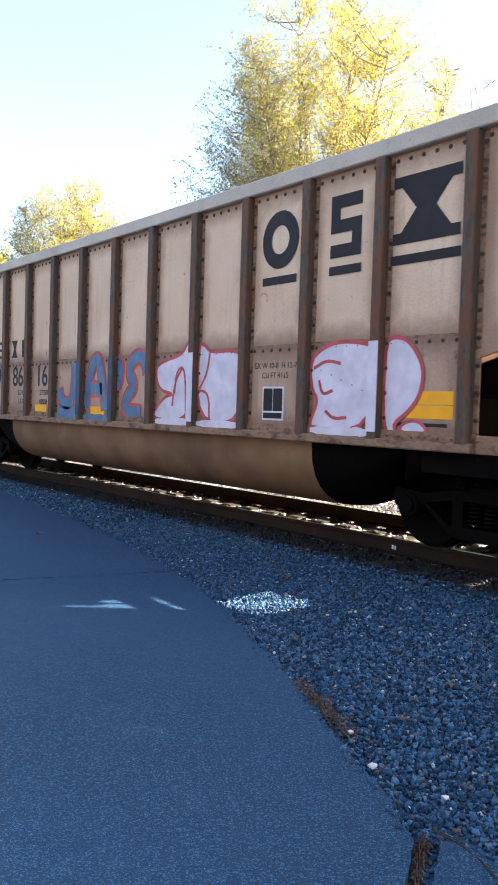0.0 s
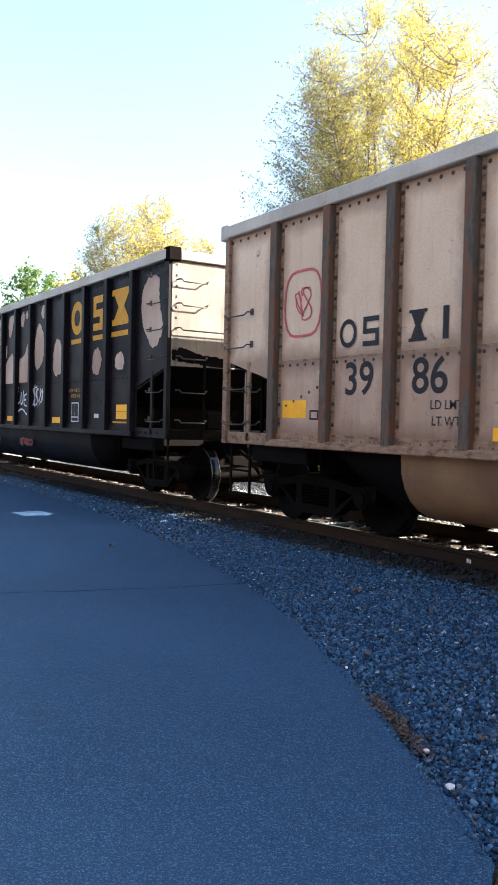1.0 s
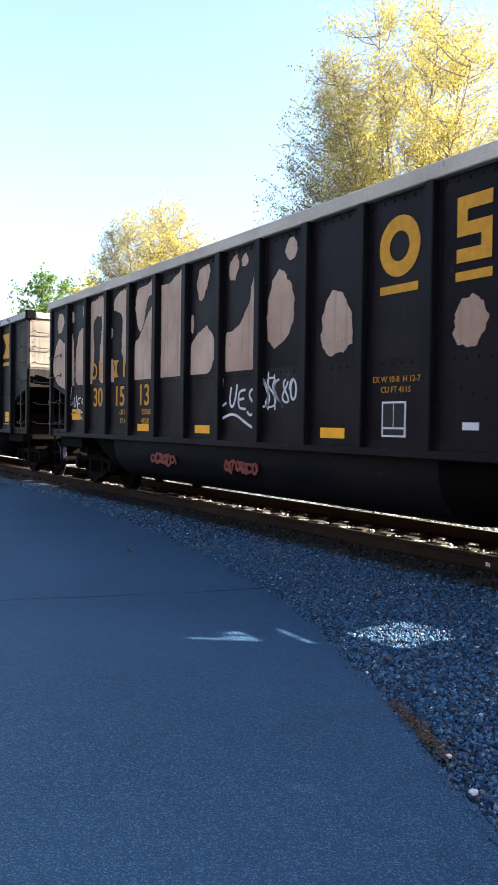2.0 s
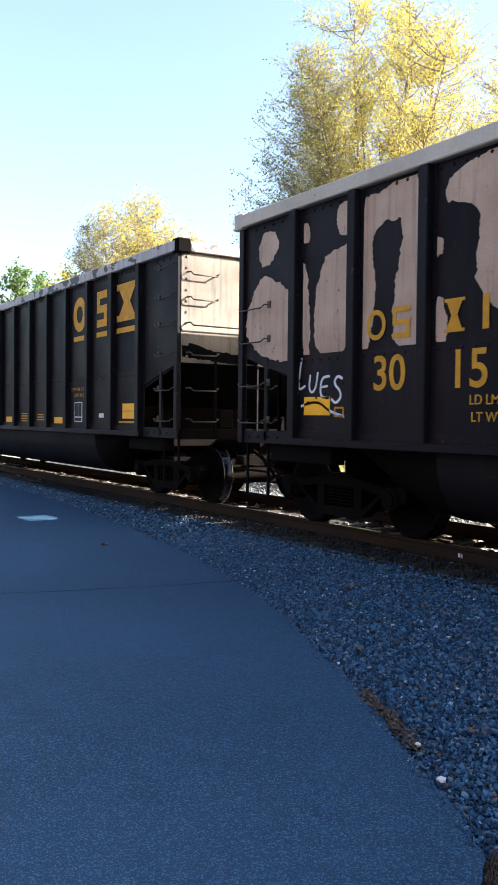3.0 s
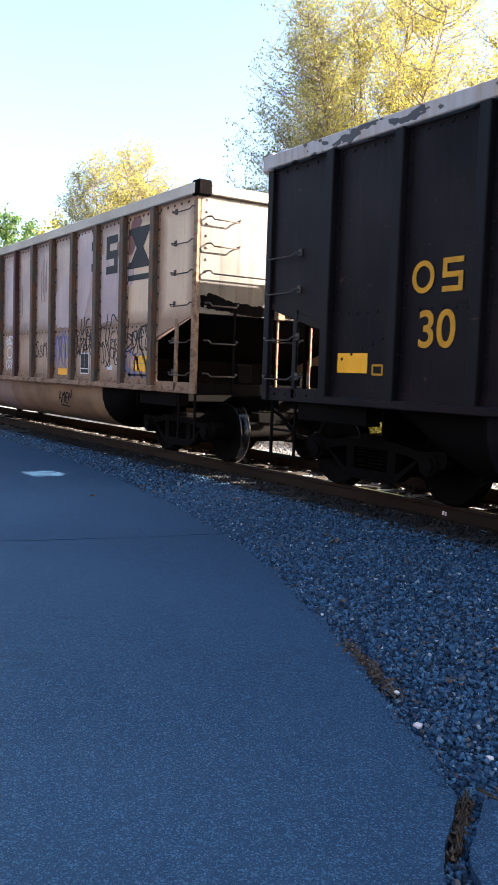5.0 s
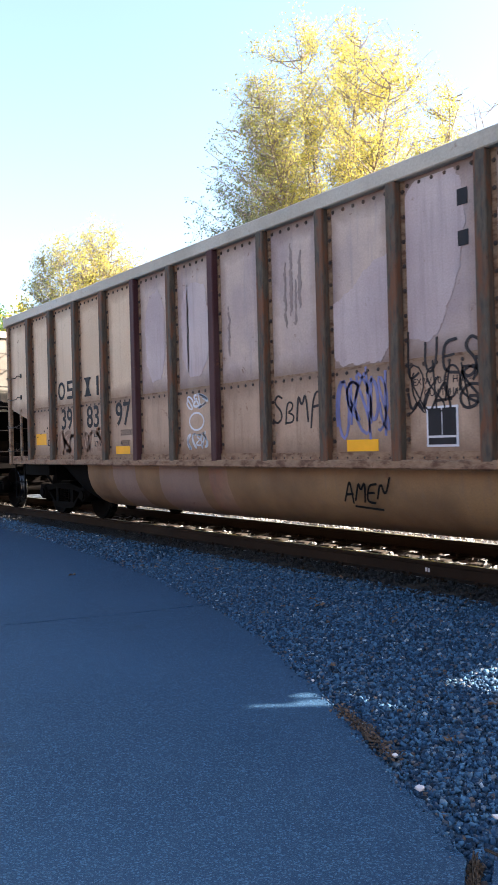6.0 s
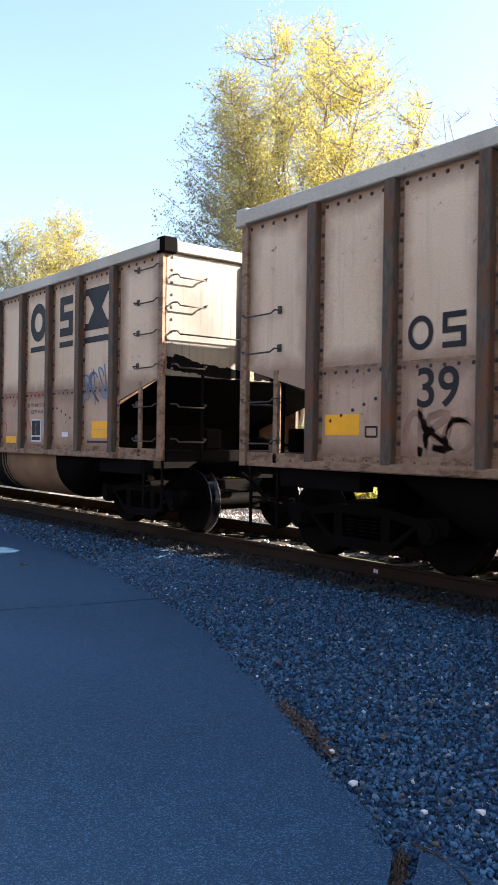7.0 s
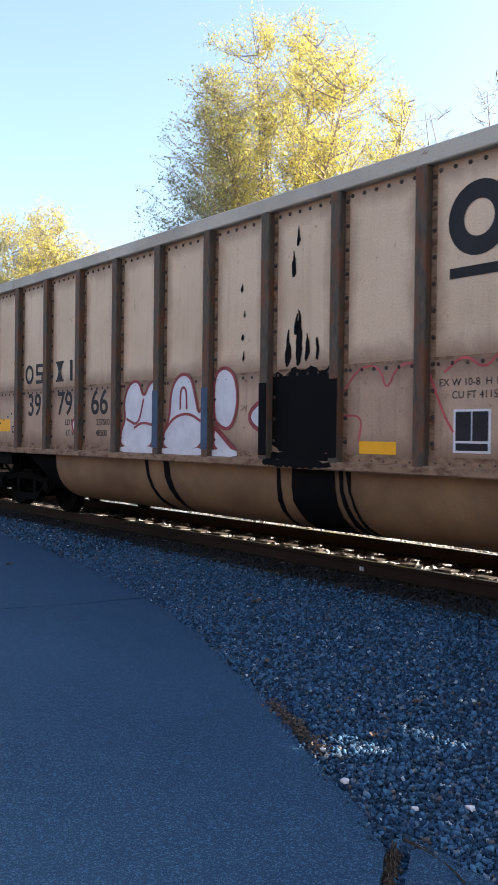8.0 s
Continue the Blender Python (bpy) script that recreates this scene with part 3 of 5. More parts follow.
def truck_frame_mesh():
    bm = bmesh.new()
    for s in (-1, 1):
        y0, y1 = s * 0.98, s * 1.13
        top = [(-1.12, 0.50), (-1.08, 0.58), (-0.72, 0.55), (-0.36, 0.61), (0.36, 0.61), (0.72, 0.55), (1.08, 0.58), (1.12, 0.50)]
        low = [(1.08, 0.40), (0.72, 0.44), (0.42, 0.20), (0.30, 0.17), (-0.30, 0.17), (-0.42, 0.20), (-0.72, 0.44), (-1.08, 0.40)]
        # upper chord, lower chord and columns, with open windows between
        plate(bm, top + [(1.10, 0.46), (0.72, 0.46), (0.36, 0.52), (-0.36, 0.52), (-0.72, 0.46), (-1.10, 0.46)], y0, y1)
        plate(bm, [(-1.10, 0.46), (-0.72, 0.48), (-0.42, 0.28), (0.42, 0.28), (0.72, 0.48), (1.10, 0.46)] + low, y0 + s * 0.004, y1 - s * 0.004)
        for x in (-0.33, 0.33):
            box(bm, x - 0.06, x + 0.06, min(y0, y1) + 0.01, max(y0, y1) - 0.01, 0.26, 0.55)
        for x in (-0.89, 0.89):
            rod(bm, (x, s * 0.90, WHEEL), (x, s * 1.17, WHEEL), 0.12, 14)
            rod(bm, (x, s * 1.17, WHEEL), (x, s * 1.20, WHEEL), 0.085, 10)
        for x in (-0.17, 0, 0.17):
            for k in range(6):
                rod(bm, (x, s * 1.05, 0.31 + k * 0.037), (x, s * 1.05, 0.325 + k * 0.037), 0.072, 10)
    box(bm, -0.22, 0.22, -1.1, 1.1, 0.50, 0.66, 0.02)
    # added block that closes the spring windows so that they stay dark
    box(bm, -0.29, 0.29, -0.94, 0.94, 0.22, 0.52, 0.02)
    rod(bm, (0, 0, 0.66), (0, 0, 0.84), 0.2, 16)
    for x in (-0.5, 0.5):
        box(bm, x - 0.05, x + 0.05, -0.85, 0.85, 0.40, 0.50)
        for s in (-1, 1):
            box(bm, x * 0.86 - 0.02 if x > 0 else x * 0.86 - 0.08, x * 0.86 + 0.08 if x > 0 else x * 0.86 + 0.02, s * 0.755 - 0.06, s * 0.755 + 0.06, 0.32, 0.58)
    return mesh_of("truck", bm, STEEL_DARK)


def wheelset_mesh():
    bm = bmesh.new()
    for s in (-1, 1):
        k = WHEEL / 0.457
        prof = [(0.10, -0.06), (0.15, -0.06), (0.16, -0.01), (0.34, 0.02), (0.385, 0.045), (0.40, 0.06), (0.448, 0.062), (0.457, 0.045), (0.460, -0.035), (0.487, -0.052), (0.487, -0.072), (0.40, -0.078),
                (0.385, -0.05), (0.34, -0.02), (0.17, -0.05), (0.15, -0.11), (0.10, -0.11)]
        lathe_y(bm, [(r * k, s * y) for r, y in prof], 36, (0, s * 0.765, 0))
    lathe_y(bm, [(0.0, -1.12), (0.075, -1.12), (0.075, -0.84), (0.105, -0.82), (0.105, -0.6), (0.085, -0.5), (0.085, 0.5), (0.105, 0.6), (0.105, 0.82), (0.075, 0.84), (0.075, 1.12), (0.0, 1.12)], 18)
    for f in bm.faces:
        r = [math.hypot(v.co.x, v.co.z) for v in f.verts]
        if min(r) > 0.44 * WHEEL / 0.457:
            f.material_index = 1
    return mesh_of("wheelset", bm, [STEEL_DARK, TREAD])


def tub_mesh(mat, s, u0, u1, d0, d1, w0=0.66, w1=0.66, k0=0, slant=0.0):
    """One round-bottomed trough half below the sill; depth may taper along it."""
    bm = bmesh.new()
    n = 14
    rings = []
    steps = 8 if d0 != d1 else 2
    for i in range(steps + 1):
        f = i / steps
        e = 1 - (1 - f) ** 2
        u, d, w = u0 + (u1 - u0) * f, d0 + (d1 - d0) * (f * f), w0 + (w1 - w0) * f
        rings.append([bm.verts.new((-u - slant * (n - k) / n + (0.05 * noise.noise((k * 0.45, i * 3.1, u0 * 5)) if k0 else 0), s * 0.86 + w * math.cos(math.pi * k / n), SILL + 0.03 - d * math.sin(math.pi * k / n) ** 0.75)) for k in range(k0, n + 1)])
    for p, q in zip(rings, rings[1:]):
        for k in range(n - k0):
            f = bm.faces.new((p[k], p[k + 1], q[k + 1], q[k]))
            f.smooth = True
    return mesh_of("tub", bm, mat)


def lettering(text, height, mat, parent, u, z, name="stencil", label="", y=-HALF - 0.012, fat=0.006, squeeze=1.0):
    cu = bpy.data.curves.new("lettering", "FONT")
    cu.body, cu.size, cu.align_x, cu.offset, cu.extrude = text, height / 0.70, "CENTER", fat, 0.001
    tmp = bpy.data.objects.new("lettering", cu)
    me = bpy.data.meshes.new_from_object(tmp)
    bpy.data.objects.remove(tmp)
    me.materials.clear()
    me.materials.append(mat)
    ob = part(name, me, None, parent, label)
    ob.matrix_basis = pose(-u, y, z, 90, 0, 0) @ Matrix.Diagonal((squeeze, 1, 1, 1))
    return ob


def decal(name, parent, mat, shapes, label="", y=-HALF - 0.012):
    """Thin painted shapes on the side: each a list of (u, z)."""
    bm = bmesh.new()
    for pts in shapes:
        plate(bm, [(-u, z) for u, z in pts], y - 0.002, y + 0.001)
    bmesh.ops.remove_doubles(bm, verts=bm.verts[:], dist=0.00002)
    bm.normal_update()
    bmesh.ops.triangulate(bm, faces=[f for f in bm.faces if len(f.verts) > 4])
    return part(name, bm, mat, parent, label)


def rect(u, z, w, h):
    return [(u - w / 2, z - h / 2), (u + w / 2, z - h / 2), (u + w / 2, z + h / 2), (u - w / 2, z + h / 2)]


def oval(u, z, a, b, n=20, wob=0.0, seed=0):
    return [(u + a * math.cos(t) * (1 + wob * math.sin(3 * t + seed)), z + b * math.sin(t) * (1 + wob * math.sin(2 * t + seed * 2))) for t in (k * math.tau / n for k in range(n))]


def ribbon(pts, w):
    """Joined quads of width w along a polyline of (u, z), mitred where it bends."""
    left, right = [], []
    for i, (x, z) in enumerate(pts):
        a, b = pts[max(i - 1, 0)], pts[min(i + 1, len(pts) - 1)]
        if i == len(pts) - 1 and pts[0] == pts[-1]:
            b = pts[1]
        if i == 0 and pts[0] == pts[-1]:
            a = pts[-2]
        L = math.hypot(b[0] - a[0], b[1] - a[1]) or 1
        nx, nz = -(b[1] - a[1]) / L * w / 2, (b[0] - a[0]) / L * w / 2
        left.append((x + nx, z + nz))
        right.append((x - nx, z - nz))
    return [[left[i], right[i], right[i + 1], left[i + 1]] for i in range(len(pts) - 1)]


def scrawl(seed, u, z, w, h, strokes=4, width=0.022):
    """Illegible spray scribble of loops and slashes."""
    r = random.Random(seed)
    out = []
    for k in range(strokes):
        cu, cz = u + w * ((k + 0.5) / strokes - 0.5), z + r.uniform(-0.08, 0.08) * h
        a, b = w / strokes * r.uniform(0.35, 0.7), h * r.uniform(0.3, 0.5)
        p, f, turn = r.uniform(0, 6.3), r.choice((1.0, 1.5, 2.0)), r.uniform(0.7, 1.5)
        pts = [(cu + a * math.sin(p + f * t * 6.28 * turn) + a * 0.5 * (t - 0.5), cz + b * math.cos(p + t * 6.28 * turn)) for t in (i / 18 for i in range(19))]
        out += ribbon(pts, width * r.uniform(0.8, 1.3))
        if r.random() < 0.6:
            x = cu + r.uniform(-a, a)
            out += ribbon([(x, cz + b * 1.2), (x + r.uniform(-0.1, 0.1), cz - b * 1.2)], width)
    return out


def slanted_bars(u, z, w, n, h=0.03, gap=0.065):
    return [rect(u, z - i * gap, w * (0.8 + 0.2 * ((i * 7) % 3) / 2), h) for i in range(n)]


def ring_decal(name, parent, mat, u, z, a, b, wall, label="", y=-HALF - 0.012, n=28):
    """A flat ring in one piece."""
    bm = bmesh.new()
    outer = [bm.verts.new((-x, y, h)) for x, h in oval(u, z, a, b, n)]
    inner = [bm.verts.new((-x, y, h)) for x, h in oval(u, z, a - wall, b - wall, n)]
    for i in range(n):
        j = (i + 1) % n
        bm.faces.new((outer[i], outer[j], inner[j], inner[i]))
    return part(name, bm, mat, parent, label)


def step_block(u, z, w, h, t):
    """Outline of a stepped block: three slabs joined on alternate sides."""
    x, k = w / 2, h / 2
    pts = [(x, k), (-x, k), (-x, k - t), (x - t, k - t), (x - t, t / 2), (-x, t / 2), (-x, -k), (x, -k), (x, -k + t), (-x + t, -k + t), (-x + t, -t / 2), (x, -t / 2)]
    return [(u + p, z + q) for p, q in pts]


def hourglass(u, z, w, h, t, waist):
    x, k = w / 2, h / 2
    pts = [(-x, k), (x, k), (x, k - t), (x * 0.74, k - t), (waist, 0), (x * 0.74, -k + t), (x, -k + t), (x, -k), (-x, -k), (-x, -k + t), (-x * 0.74, -k + t), (-waist, 0), (-x * 0.74, k - t), (-x, k - t)]
    return [(u + p, z + q) for p, q in pts]


def emblem(car, ink, ring=True):
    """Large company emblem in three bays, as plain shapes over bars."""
    if not ring:
        for z, h in ((3.30, 0.14), (2.95, 0.13)):
            decal("emblem_remnant", car, ink, [rect(bay_u(3) - 0.26, z, 0.11, h)], "remnant of a buffed emblem")
    else:
        ring_decal("emblem", car, ink, bay_u(3) - 0.02, 3.09, 0.30, 0.305, 0.155, "bold stencilled ring")
    decal("emblem", car, ink, [step_block(bay_u(2), 3.09, 0.42, 0.60, 0.125)], "bold stencilled stepped block")
    decal("emblem", car, ink, [hourglass(bay_u(1) + 0.02, 3.105, 0.76, 0.60, 0.10, 0.11)], "bold stencilled hourglass")
    for u, w in ((bay_u(3) - 0.02, 0.56), (bay_u(2), 0.44), (bay_u(1) + 0.02, 0.78))[0 if ring else 2:]:
        decal("emblem_bar", car, ink, [rect(u, 2.665, w, 0.085)])


def smooth(pts, rounds=2, closed=True):
    """Corners cut off, for sprayed curves."""
    for _ in range(rounds):
        out = [] if closed else [pts[0]]
        for a, b in zip(pts, pts[1:] + (pts[:1] if closed else [])):
            out += [(0.75 * a[0] + 0.25 * b[0], 0.75 * a[1] + 0.25 * b[1]), (0.25 * a[0] + 0.75 * b[0], 0.25 * a[1] + 0.75 * b[1])]
        pts = out if closed else out + [pts[-1]]
    return pts


def ragged(outline, seed, amount=1.0):
    """An outline of (u, z) with its corners eased and a torn, uneven rim."""
    pts, rim = smooth(outline, 1), []
    for (a, c), (d, e) in zip(pts, pts[1:] + pts[:1]):
        n = max(1, int(math.hypot(d - a, e - c) / 0.022))
        for i in range(n):
            u, z = a + (d - a) * i / n, c + (e - c) * i / n
            k = 0.030 * noise.noise((u * 9, z * 9, seed)) + 0.022 * noise.noise((u * 31, z * 31, seed))
            h = 0.030 * noise.noise((u * 9 + 50, z * 9, seed)) + 0.022 * noise.noise((u * 31 + 50, z * 31, seed))
            rim.append((u + amount * k, z + amount * h))
    return rim


def coal_car(label, paint, post, chord, tub, end, ink, number, plate_mat, key, upper=None, faded=(), dark_posts=(), dark_posts_mat=None):
    car = holder("coal_hopper_car", label, "railway car", "coal cars of the train")
    up_m = upper or paint
    for s in (-1, 1):
        m_s = Matrix.Scale(-s, 4, (0, 1, 0)) if s == 1 else Matrix.Identity(4)
        for b in range(1, 13):
            mat_key = "f" if b in faded else "u"
            me = shared((key, "upper", mat_key), lambda: upper_mesh(FADED if mat_key == "f" else up_m))
            part("upper_panel", me, None, car, at=pose(-bay_u(b), s * HALF, 0))
            me = shared((key, "lower"), lambda: lower_mesh(BEIGE_LOW if paint is BEIGE else paint))
            part("lower_panel", me, None, car, at=pose(-bay_u(b), s * HALF, 0))
        for front in (True, False):
            ua, ub = (0.0, END_A) if front else (post_u(13), LONG)
            bm = bmesh.new()
            out = [(-ua, TOP), (-ub, TOP), (-ub, 1.74), (-ua, 2.07)] if front else [(-ua, TOP), (-ub, TOP), (-ub, 2.05), (-ua, 1.74)]
            plate(bm, out, s * HALF - 0.006, s * HALF + 0.006)
            # rolled lip along the sloping edge
            (xa, za), (xb, zb) = out[2], out[3]
            plate(bm, [(xa, za), (xb, zb), (xb, zb + 0.07), (xa, za + 0.07)], s * HALF - 0.014, s * HALF + 0.014)
            mid = (ua + ub) / 2
            bmesh.ops.translate(bm, verts=bm.verts[:], vec=(mid, 0, 0))
            part("end_panel", bm, up_m, car, at=pose(-mid, 0, 0))
            # open end frame: corner post, ladder post, foot plate
            uc = 0.05 if front else LONG - 0.05
            bm = bmesh.new()
            box(bm, -uc - 0.05, -uc + 0.05, s * HALF - 0.05, s * HALF + 0.016, SILL, TOP, 0.006)
            part("corner_post", bm, plate_mat, car)
            ul = 0.57 if front else LONG - 0.57
            bm = bmesh.new()
            box(bm, -ul - 0.035, -ul + 0.035, s * HALF - 0.02, s * HALF + 0.012, SILL + 0.04, 2.0, 0.004)
            part("ladder_post", bm, plate_mat, car)
            bm = bmesh.new()
            box(bm, -ub + 0.0, -ua - 0.0, s * HALF - 0.02, s * HALF + 0.02, SILL, FOOT, 0.006)
            for i in range(5):
                rivet(bm, -(ua + 0.15 + 0.2 * i), s * (HALF + 0.02), 1.06, 0.02, s)
            part("foot_plate", bm, plate_mat, car)
            grab = shared("grab", lambda: grab_mesh(IRON))
            u_in = 0.64 if front else LONG - 0.06
            zs = (3.46, 3.03, 2.63, 2.20, 1.70, 1.26) if front else (2.62, 2.22, 1.70, 1.26)
            for z in zs:
                part("grab_iron", grab, None, car, at=pose(-u_in, s * (HALF + 0.01), z, 0, 0, 0 if s < 0 else 0) @ (Matrix.Scale(-1, 4, (0, 1, 0)) if s > 0 else Matrix.Identity(4)))
            bm = bmesh.new()
            for u in (0.10, 0.55):
                uu = u if front else LONG - u
                box(bm, -uu - 0.016, -uu + 0.016, s * (HALF - 0.06), s * (HALF - 0.035), 0.32, SILL + 0.02)
            for z in (0.34, 0.64):
                ua2, ub2 = (0.10, 0.55) if front else (LONG - 0.55, LONG - 0.10)
                box(bm, -ub2, -ua2, s * (HALF - 0.065), s * (HALF - 0.03), z - 0.012, z + 0.012)
            part("sill_step", bm, STEEL_DARK, car)
            # added beam that cuts off sun below the sill, to shape the ground patches
            bm = bmesh.new()
            ua2, ub2 = (0.60, 1.75) if front else (LONG - 1.75, LONG - 0.60)
            box(bm, -ub2, -ua2, min(s * 1.36, s * 1.56), max(s * 1.36, s * 1.56), 0.78, 0.975, 0.01)
            part("jacking_beam", bm, STEEL_DARK, car)
        for k in range(1, 14):
            if k in dark_posts:
                me = shared((key, "post_d"), lambda: post_mesh(dark_posts_mat))
            else:
                me = shared((key, "post"), lambda: post_mesh(post))
            part("side_post", me, None, car, at=pose(-post_u(k), s * (HALF + 0.004), 0, 0, 0, 0 if s < 0 else 180))
        tagged(part("rivets", shared((key, "rivets", s), lambda: rivet_mesh(RIVET if key in ("tan", "mauve") else plate_mat, s)), None, car), kind="stuff")
        bm = bmesh.new()
        box(bm, -LONG + 0.02, -0.02, s * HALF - 0.09, s * HALF + 0.075, TOP, 3.765, 0.012)
        part("top_chord", bm, chord, car)
        bm = bmesh.new()
        box(bm, -post_u(13) - 0.1, -END_A + 0.1, s * HALF - 0.03, s * HALF + 0.018, SILL + 0.08, FOOT + 0.012)
        box(bm, -post_u(13) - 0.1, -END_A + 0.1, s * HALF - 0.10, s * HALF + 0.055, SILL, SILL + 0.085, 0.012)
        part("side_sill", bm, plate_mat if paint is not BLACK and paint is not BROWNBLACK else paint, car)
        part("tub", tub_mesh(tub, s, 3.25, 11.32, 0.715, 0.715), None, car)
        part("tub_end", tub_mesh(STEEL_DARK, s, 3.25, 2.05, 0.715, 0.10, 0.66, 0.60), None, car, "near-black tapering tub end")
        part("tub_end", tub_mesh(STEEL_DARK, s, 11.32, 12.52, 0.715, 0.10, 0.66, 0.60), None, car, "near-black tapering tub end")
        for u in (0.0, LONG):
            bm = bmesh.new()
            box(bm, -u - 0.11 if u == 0 else -u - 0.075, -u + 0.075 if u == 0 else -u + 0.11, s * HALF - 0.12 if s > 0 else -HALF - 0.085, HALF + 0.085 if s > 0 else -HALF + 0.12, TOP - 0.02, 3.79, 0.015)
            part("corner_cap", bm, SOOT_SHADE if u == 0 else chord, car, "black steel corner cap" if u == 0 else "")
    for front in (True, False):
        x = 0.0 if front else -LONG
        d = -1 if front else 1
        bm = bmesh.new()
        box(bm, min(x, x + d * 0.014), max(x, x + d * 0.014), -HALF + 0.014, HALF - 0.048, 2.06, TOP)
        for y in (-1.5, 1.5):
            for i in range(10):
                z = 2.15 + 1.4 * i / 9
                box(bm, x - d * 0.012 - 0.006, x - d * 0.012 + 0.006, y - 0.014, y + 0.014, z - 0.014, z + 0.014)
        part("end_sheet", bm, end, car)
        bm = bmesh.new()
        box(bm, x - 0.065, x + 0.065, -HALF + 0.12, HALF - 0.12, TOP + 0.004, 3.75, 0.012)
        part("end_chord", bm, chord, car)
        # sloping floor above the truck, its shade painted in as near-black
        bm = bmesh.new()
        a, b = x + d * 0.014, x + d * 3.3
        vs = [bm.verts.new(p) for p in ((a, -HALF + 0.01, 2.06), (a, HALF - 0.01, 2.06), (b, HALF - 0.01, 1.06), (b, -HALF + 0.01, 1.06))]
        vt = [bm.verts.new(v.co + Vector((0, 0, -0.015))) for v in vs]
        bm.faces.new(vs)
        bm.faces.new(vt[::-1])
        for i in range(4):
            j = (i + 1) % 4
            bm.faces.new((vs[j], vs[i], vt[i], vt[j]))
        part("slope_sheet", bm, SOOT_SHADE, car, "sloping floor sheet painted near-black for shade")
        # added plate that stands in for the dark below the slope sheet
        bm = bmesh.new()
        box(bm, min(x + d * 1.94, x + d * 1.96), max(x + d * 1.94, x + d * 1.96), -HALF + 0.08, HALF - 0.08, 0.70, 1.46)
        part("bulkhead", bm, SOOT_SHADE, car, "added near-black plate standing for shade in the end bay")
        # added block that casts the gap between two sun patches on the ground
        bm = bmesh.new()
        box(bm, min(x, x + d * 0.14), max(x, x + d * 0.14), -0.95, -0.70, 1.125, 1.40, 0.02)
        part("brake_housing", bm, SOOT_SHADE, car)
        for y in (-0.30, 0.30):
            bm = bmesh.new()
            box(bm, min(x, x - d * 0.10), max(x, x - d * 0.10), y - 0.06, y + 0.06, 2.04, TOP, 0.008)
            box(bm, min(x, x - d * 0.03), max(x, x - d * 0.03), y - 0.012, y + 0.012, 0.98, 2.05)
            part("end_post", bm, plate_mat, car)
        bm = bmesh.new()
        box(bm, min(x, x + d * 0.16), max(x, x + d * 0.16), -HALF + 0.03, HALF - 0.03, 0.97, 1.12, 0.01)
        part("end_sill", bm, SOOT_SHADE, car, "near-black end sill")
        bm = bmesh.new()
        for y0, y1, z in ((-1.5, -1.0, 3.33), (-1.5, -1.0, 2.98), (-1.5, 1.4, 2.62), (-1.5, -1.0, 2.2), (-1.5, -1.0, 1.7), (-1.5, -1.0, 1.26)):
            path_rod(bm, [(x, y0, z), (x - d * 0.09, y0 + 0.02, z), (x - d * 0.10, y0 + 0.06, z - 0.04), (x - d * 0.10, y1 - 0.06, z - 0.04), (x - d * 0.09, y1 - 0.02, z), (x, y1, z)], 0.011)
        part("end_ladder", bm, IRON, car)
        bm = bmesh.new()
        box(bm, x - 0.015, x + 0.015, -1.04, -1.0, 1.0, 2.1)
        part("ladder_rail", bm, SOOT_SHADE, car)
        # soot and painted-in shade over the foot of the end sheet
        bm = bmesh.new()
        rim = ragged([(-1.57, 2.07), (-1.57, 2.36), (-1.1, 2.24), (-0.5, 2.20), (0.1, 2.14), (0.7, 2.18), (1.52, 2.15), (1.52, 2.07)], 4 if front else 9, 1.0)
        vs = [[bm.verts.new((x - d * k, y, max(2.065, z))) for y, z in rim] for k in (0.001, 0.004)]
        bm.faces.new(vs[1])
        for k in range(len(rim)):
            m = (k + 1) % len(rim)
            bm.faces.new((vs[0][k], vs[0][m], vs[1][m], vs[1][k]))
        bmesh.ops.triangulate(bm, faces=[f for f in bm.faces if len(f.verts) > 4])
        part("soot_stain", bm, SOOT_SHADE, car, "soot and painted shade on the foot of the end sheet")
        bm = bmesh.new()
        rod(bm, (x - d * 0.02, 0, 0.88), (x - d * 0.55, 0, 0.88), 0.085, 10)
        box(bm, min(x - d * 0.5, x - d * 0.83), max(x - d * 0.5, x - d * 0.83), -0.15, 0.13, 0.72, 1.02, 0.05)
        path_rod(bm, [(x, -0.35, 0.80), (x - d * 0.25, -0.35, 0.70), (x - d * 0.5, -0.28, 0.45), (x - d * 0.7, -0.2, 0.42), (x - d * 0.8, -0.15, 0.5)], 0.028, 8)
        path_rod(bm, [(x, -1.0, 0.95), (x - d * 0.3, -0.9, 0.97), (x - d * 0.5, -0.2, 0.98)], 0.016)
        part("coupler", bm, STEEL_DARK, car)
        bm = bmesh.new()
        path_rod(bm, [(x + d * 0.1, 0.9, 1.16), (x + d * 0.5, 0.7, 1.2), (x + d * 0.9, 0.3, 1.18)], 0.02)
        rod(bm, (x + d * 0.35, 0.55, 1.16), (x + d * 0.85, 0.55, 1.16), 0.15, 14)
        part("brake_gear", bm, STEEL_DARK, car)
    bm = bmesh.new()
    box(bm, -LONG + 0.02, -0.02, -0.21, 0.21, 0.74, 1.0)
    for u in (1.35, LONG - 1.35):
        box(bm, -u - 0.25, -u + 0.25, -1.45, 1.45, 0.84, 0.99)
    for u in (1.9, LONG - 1.9):
        box(bm, -u - 0.06, -u + 0.06, -1.55, 1.55, 0.96, 1.03)
    part("centre_sill", bm, STEEL_DARK, car)
    for u in (1.35, LONG - 1.35):
        truck = part("truck", shared("truck", truck_frame_mesh), None, car, "grimy cast steel truck", at=pose(-u, 0, 0))
